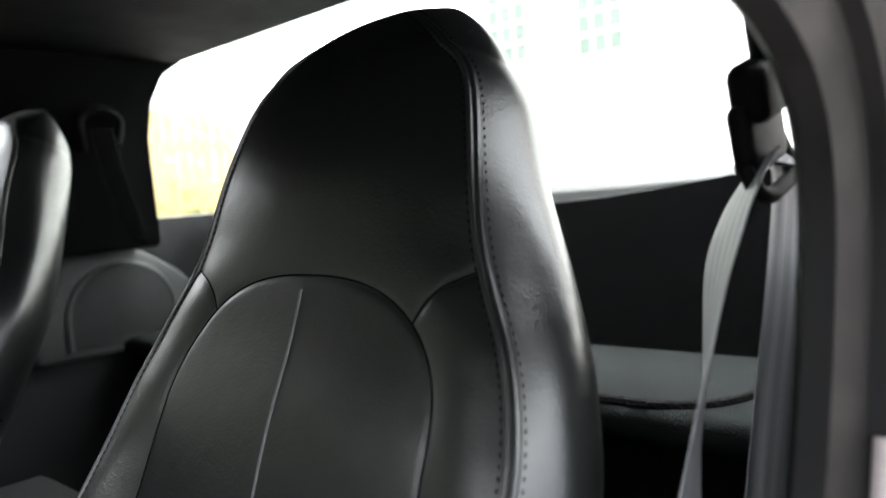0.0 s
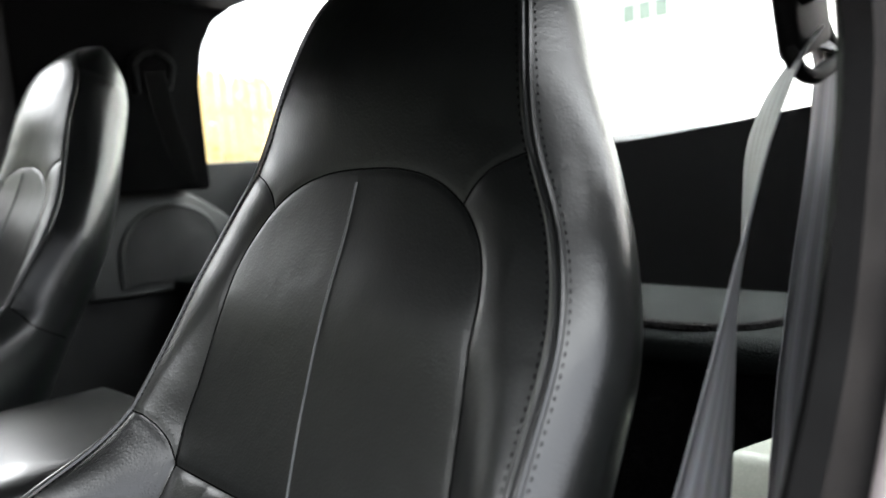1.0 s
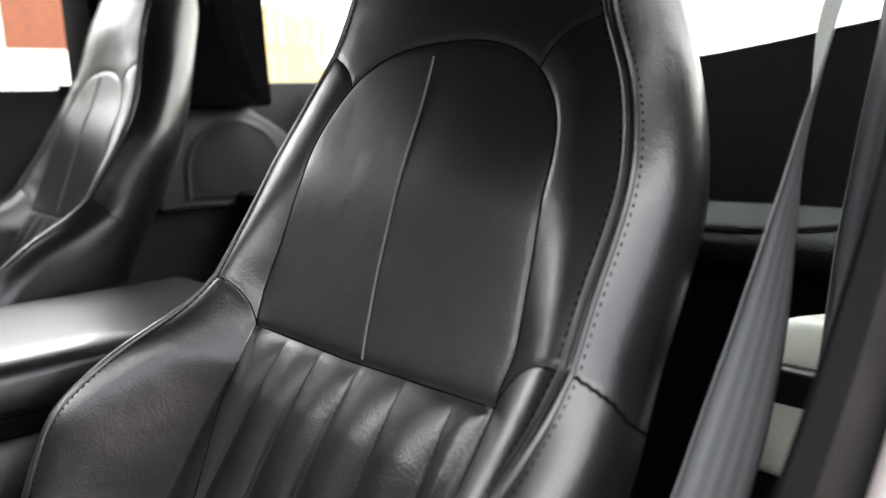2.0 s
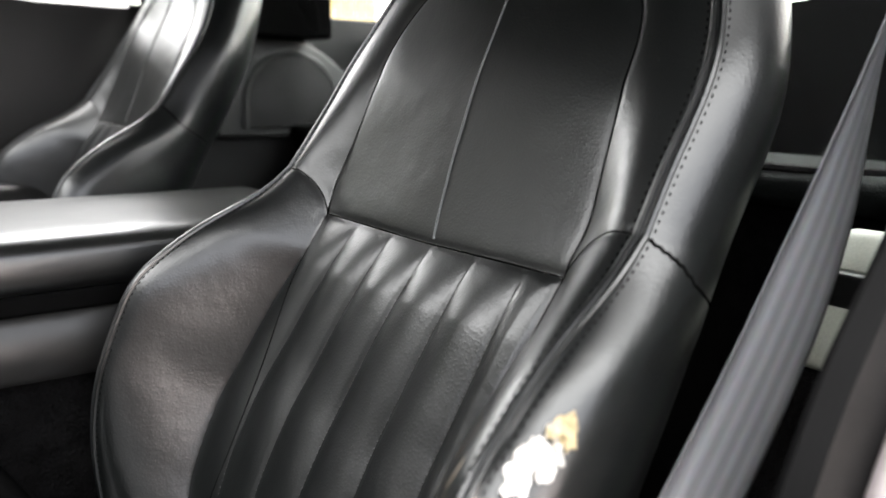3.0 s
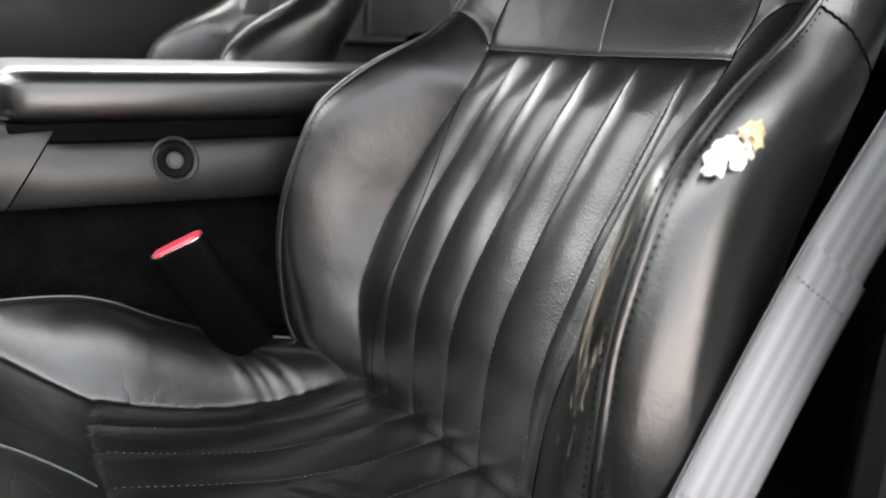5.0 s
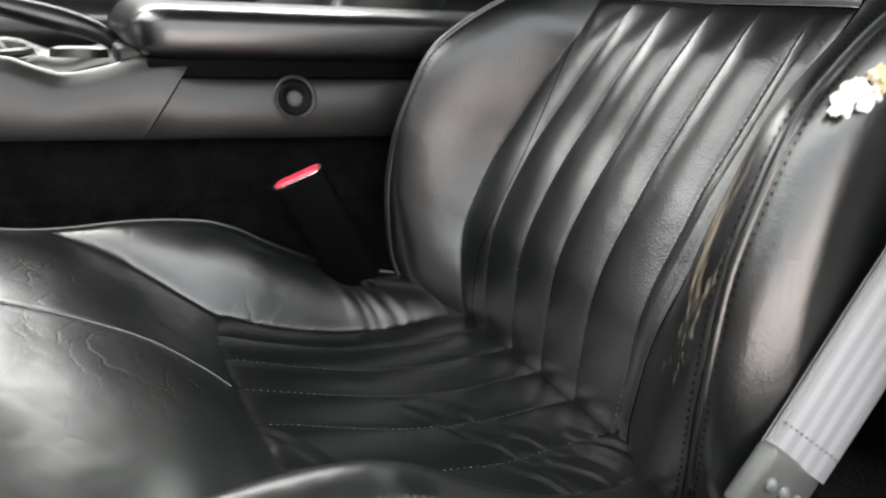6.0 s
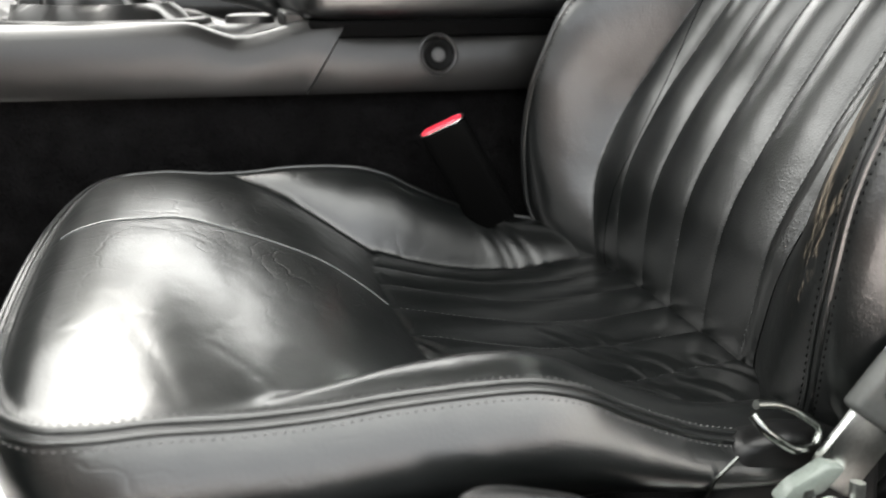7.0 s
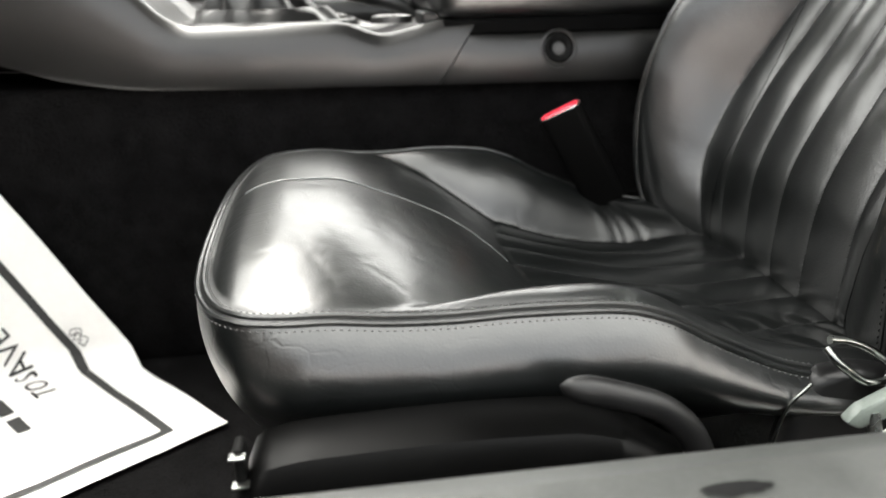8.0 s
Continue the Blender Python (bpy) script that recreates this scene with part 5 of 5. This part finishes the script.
sill = thing("door_sill", (-0.3, 0.08, 0.45), "scuffed grey door sill with a painted outer edge", "sill", kind="structure")
under(part("sill_cover", prism([(0.165, 0.40), (0.160, 0.535), (0.152, 0.548), (0.135, 0.553), (0.07, 0.545), (0.055, 0.535), (0.055, 0.40)], "x", -1.2, 0.22, 0.002), SILL_GREY, None, "scuffed grey sill cover", smooth=True), sill)
under(part("outer_edge", prism([(0.055, 0.25), (0.055, 0.532), (0.04, 0.537), (-0.02, 0.525), (-0.06, 0.48), (-0.07, 0.25)], "x", -1.3, 1.1, 0.004), PAINT, None, "silver painted outer sill", smooth=True), sill)
# pale reel housing behind the pillar
housing = thing("reel_housing", (0.53, 0.27, 0.66), "pale plastic belt reel housing with a dark slot", "reel housing")
under(part("body", prism([(0.475, 0.715), (0.482, 0.742), (0.505, 0.758), (0.60, 0.750), (0.60, 0.715)], "y", 0.25, 0.32, 0.010, 3), PALE, smooth=True), housing)
under(part("foot", block((0.47, 0.24, 0.30), (0.60, 0.325, 0.715), 0.006), CARPET), housing)
under(part("upper_cover", prism([(0.505, 0.775), (0.535, 0.80), (0.60, 0.79), (0.60, 0.77)], "y", 0.237, 0.31, 0.008, 3), PALE, smooth=True), housing)
under(part("slot", block((0.50, 0.24, 0.752), (0.60, 0.312, 0.776), 0.002), BLACK), housing)

# ---- far belt and far door ----
far_belt = thing("seat_belt", (0.74, 1.49, 0.86), "seat belt by the far pillar, coloured as in deep shade", "seat belt")
ribbon(smooth_path([(0.735, 1.485, 1.20), (0.75, 1.488, 1.12), (0.77, 1.492, 1.05), (0.785, 1.502, 0.995)], 30), np.tile(np.array([0.9, -0.43, 0.0]), (30, 1)), 0.02, parent=far_belt, mat=SHADED_WEBBING)
under(part("guide", tube(smooth_path([(0.70, 1.485, 1.16), (0.695, 1.48, 1.21), (0.73, 1.48, 1.235), (0.77, 1.485, 1.21), (0.76, 1.485, 1.17)], 20), 0.008, 10, up=(0, 1, 0)), BUCKLE_BLACK, smooth=True), far_belt)
door = thing("door_far", (0, 1.58, 0.4), "dark far door panel with a long armrest ledge", "door", kind="structure")
under(part("door_panel", loft([[(x, 1.60, 0.4), (x, 1.585, 0.7), (x, 1.57, 0.84), (x, 1.585, z - 0.012), (x, 1.60, z), (x, 1.64, z), (x, 1.64, 0.4)] for x, z in ((-0.8, 1.055), (-0.3, 1.055), (0.1, 1.045), (0.3, 1.03), (0.46, 1.03))]), BLACK, smooth=True), door)
under(part("armrest", prism([(1.585, 0.64), (1.50, 0.655), (1.485, 0.685), (1.495, 0.715), (1.585, 0.735)], "x", -0.5, 0.36, 0.012, 3), PLASTIC, smooth=True), door)

# ---- paper mat in the footwell ----
mat = thing("paper_floor_mat", (-0.45, 0.6, FLOOR_Z), "white paper floor mat with a printed black border", "floor mat")
# a sheet laid on the floor and bent up against the tunnel, in its own plane coordinates
C_TIP, U_DIR, V_DIR = np.array([-0.338, 0.628]), np.array([-0.145, -0.107]) / 0.180, np.array([-0.124, 0.151]) / 0.195


def sheet_point(u_, v_, lift=0.0):
    p = C_TIP + U_DIR * u_ + V_DIR * v_
    y = p[1]
    over = y - 0.765
    ripple = 0.003 * math.sin(u_ * 30 + 1) * math.sin(v_ * 22)
    if over <= 0:
        return (p[0], y, FLOOR_Z + 0.006 + abs(ripple) + lift)
    bend = min(over, 0.02)
    return (p[0] + 0.18 * over, 0.765 + bend * 0.8 - 0.6 * lift, FLOOR_Z + 0.006 + abs(ripple) + over * 1.15 + lift * 0.6)


def sheet(rect, lift, thick=0.0006, cells=(40, 60)):
    u0, v0, u1, v1 = rect
    bm = bmesh.new()
    nu, nv = cells
    g = [[bm.verts.new(sheet_point(u0 + (u1 - u0) * i / nu, v0 + (v1 - v0) * j / nv, lift)) for j in range(nv + 1)] for i in range(nu + 1)]
    for i in range(nu):
        for j in range(nv):
            bm.faces.new((g[i][j], g[i + 1][j], g[i + 1][j + 1], g[i][j + 1]))
    bmesh.ops.recalc_face_normals(bm, faces=bm.faces)
    return bm


under(part("sheet", sheet((0, -0.012, 0.36, 0.46), 0.0), PAPER, smooth=True), mat)
for r in ((0.047, 0.014, 0.057, 0.46), (0.047, 0.014, 0.36, 0.024)):
    under(part("border", sheet(r, 0.0012, cells=(14, 40)), INK, None, "printed black border", smooth=True), mat)


def printed(name, text, u_, v_, size, label):
    """Lettering that follows the sheet: it runs along v with its top towards u."""
    letters = bpy.data.curves.new(name, "FONT")
    letters.body, letters.size, letters.resolution_u = text, size, 3
    holder = bpy.data.objects.new(name, letters)
    bpy.context.scene.collection.objects.link(holder)
    me = bpy.data.meshes.new_from_object(holder.evaluated_get(bpy.context.evaluated_depsgraph_get()))
    bpy.data.objects.remove(holder)
    bpy.data.curves.remove(letters)
    for v in me.vertices:
        v.co = Vector(sheet_point(u_ + v.co.y, v_ + v.co.x * 0.92, 0.0016))
    me.materials.clear()
    me.materials.append(INK)
    return under(tagged(new(name, me), label), mat)


printed("lettering", "TO SAVE", 0.094, 0.188, 0.036, "printed black words")
dice = random.Random(5)
at = 0.130
while at < 0.30:
    run_ = dice.uniform(0.012, 0.05)
    under(part("print_bar", sheet((0.146, at, 0.160, at + run_), 0.0012, cells=(3, 8)), INK, None, "illegible printed word", smooth=True), mat)
    at += run_ + 0.012
# a small scribble in the margin
loops = [sheet_point(0.038 + 0.005 * math.sin(a * 1.0) + 0.002 * math.sin(a * 2.7), 0.240 + 0.0045 * a / 3 + 0.006 * math.cos(a), 0.0018) for a in np.linspace(0, 16, 90)]
under(part("scribble", tube(loops, 0.0006, 4), INK, None, "small printed scribble", smooth=True), mat)
# dark smear on the sill
smear = bmesh.new()
bmesh.ops.create_circle(smear, cap_ends=True, segments=28, radius=1.0)
for v in smear.verts:
    w_ = 1 + 0.35 * noise.noise(v.co * 2.3)
    v.co = Vector((-0.037 + v.co.x * 0.016 * w_, 0.118 + v.co.y * 0.004 * w_, 0.553 - (0.017 - v.co.y * 0.004 * w_) * 0.123 + 0.0015))
under(part("smear", smear, BLACK, None, "dark greasy smear"), sill)
# seam in the shelf carpet
SHELF_SEAM = [(0.80, 0.72, 0.809), (0.795, 0.60, 0.809), (0.795, 0.48, 0.809), (0.82, 0.425, 0.809), (0.876, 0.40, 0.809), (1.0, 0.37, 0.809)]
under(part("carpet_seam", tube(smooth_path(SHELF_SEAM, 40), 0.006, 8), CARPET, None, "dark carpet joint", smooth=True), rear)
# ---- outside ----
structure(part("ground", block((-400, -400, 0.02), (400, 400, 0.10)), PAVING), "pale pinkish paved drive around the car", "ground")
structure(part("lawn", block((-12, 7.6, 0.09), (8.5, 12.0, 0.16), 0.02), GRASS), "strip of lawn beyond the drive", "lawn")
house = thing("house", (9.0, 0, 0.1), "white rendered house with small paned windows", "house")
under(part("wall", block((9.0, -14, 0.1), (9.4, 14.0, 6.0), 0.02), RENDERED), house)
for y0, z0 in ((6.45, 2.75), (4.97, 2.64)):
    window = under(part("window", block((8.96, y0, z0), (9.0, y0 + 0.74, z0 + 1.15), 0.01), RENDERED, None, "small paned window"), house)
    for r in range(4):
        for q in range(3):
            p = part("pane", block((8.945, y0 + 0.04 + q * 0.23, z0 + 0.04 + r * 0.28), (8.965, y0 + 0.24 + q * 0.23, z0 + 0.29 + r * 0.28)), PANE)
            p.parent = window
# unseen pale wall, added to throw pinkish light on the near faces
near_bounce = thing("bounce_wall", (0, -3.4, 0.1), "unseen pinkish cream wall added to brighten the near side", "wall", kind="structure")
under(part("wall", block((-9.0, -3.7, 0.1), (7.0, -3.4, 1.05), 0.02), BOUNCE_CREAM), near_bounce)
under(part("coping", block((-9.1, -3.75, 1.05), (7.1, -3.35, 1.13), 0.02), RENDERED, None, "white coping"), near_bounce)
# three unseen dark walls, added to block sky and darken the seat's reflections
structure(part("shade_wall", block((-7.2, 6.0, 0.1), (-1.3, 6.2, 5.4), 0.02), DARK_BLOCKER), "unseen dark wall added to darken far-side reflections", "wall")
structure(part("shade_wall_low", block((-1.295, 6.02, 0.1), (0.2, 6.18, 2.5), 0.02), DARK_BLOCKER), "lower unseen dark wall added beside the tall one", "wall")
structure(part("shade_wall_front", block((-7.4, -1.5, 0.1), (-7.2, 6.2, 5.2), 0.02), DARK_BLOCKER), "unseen dark wall added to block light from ahead", "wall")
brick_house = thing("house", (1, 12.6, 0.1), "low red brick house with a white band", "house")
under(part("wall", block((2.8, 12.6, 2.2), (4.6, 13.0, 3.6), 0.02), BRICK), brick_house)
under(part("plinth", block((2.8, 12.58, 0.1), (4.6, 13.0, 2.2), 0.02), RENDERED, None, "white painted lower wall"), brick_house)
under(part("wing", block((-14.0, 12.62, 0.1), (2.8, 13.0, 4.2), 0.02), RENDERED, None, "white rendered wing"), brick_house)
fence = thing("fence", (4.0, 7.4, 0.1), "yellowish timber board fence in bright light", "fence")
dice = random.Random(11)
for i in range(14):
    x = 2.9 + i * 0.135
    lean = dice.uniform(-0.004, 0.004)
    under(part("board", block((x, 7.38 + lean, 0.12), (x + 0.122, 7.405 + lean, 2.15 + dice.uniform(-0.03, 0.03)), 0.006), FENCE_WOOD), fence)
for z in (0.5, 1.7):
    under(part("rail", block((2.85, 7.405, z), (4.8, 7.45, z + 0.08), 0.004), FENCE_WOOD), fence)
shrub = thing("shrub", (4.2, 7.0, 0.1), "leafy green shrub in front of the fence", "shrub")
under(part("stems", tube([(4.2, 7.0, 0.1), (4.22, 7.02, 0.5), (4.25, 7.03, 0.9)], 0.02, 6), FENCE_WOOD), shrub)
verts, faces = [], []
for _ in range(900):
    c = np.array([dice.gauss(4.15, 0.34), dice.gauss(7.05, 0.14), 0.15 + abs(dice.gauss(0.45, 0.32))])
    a, t2 = dice.uniform(0, 2 * math.pi), dice.uniform(-0.7, 0.7)
    u_, v_ = np.array([math.cos(a), math.sin(a), t2]) * 0.045, np.array([-math.sin(a), math.cos(a), 0.6]) * 0.018
    n0 = len(verts)
    verts += [c - u_, c + v_, c + u_, c - v_]
    faces.append((n0, n0 + 1, n0 + 2, n0 + 3))
under(tagged(mesh_object("leaves", np.array(verts), faces, LEAF, None, smooth=False), kind="stuff"), shrub)
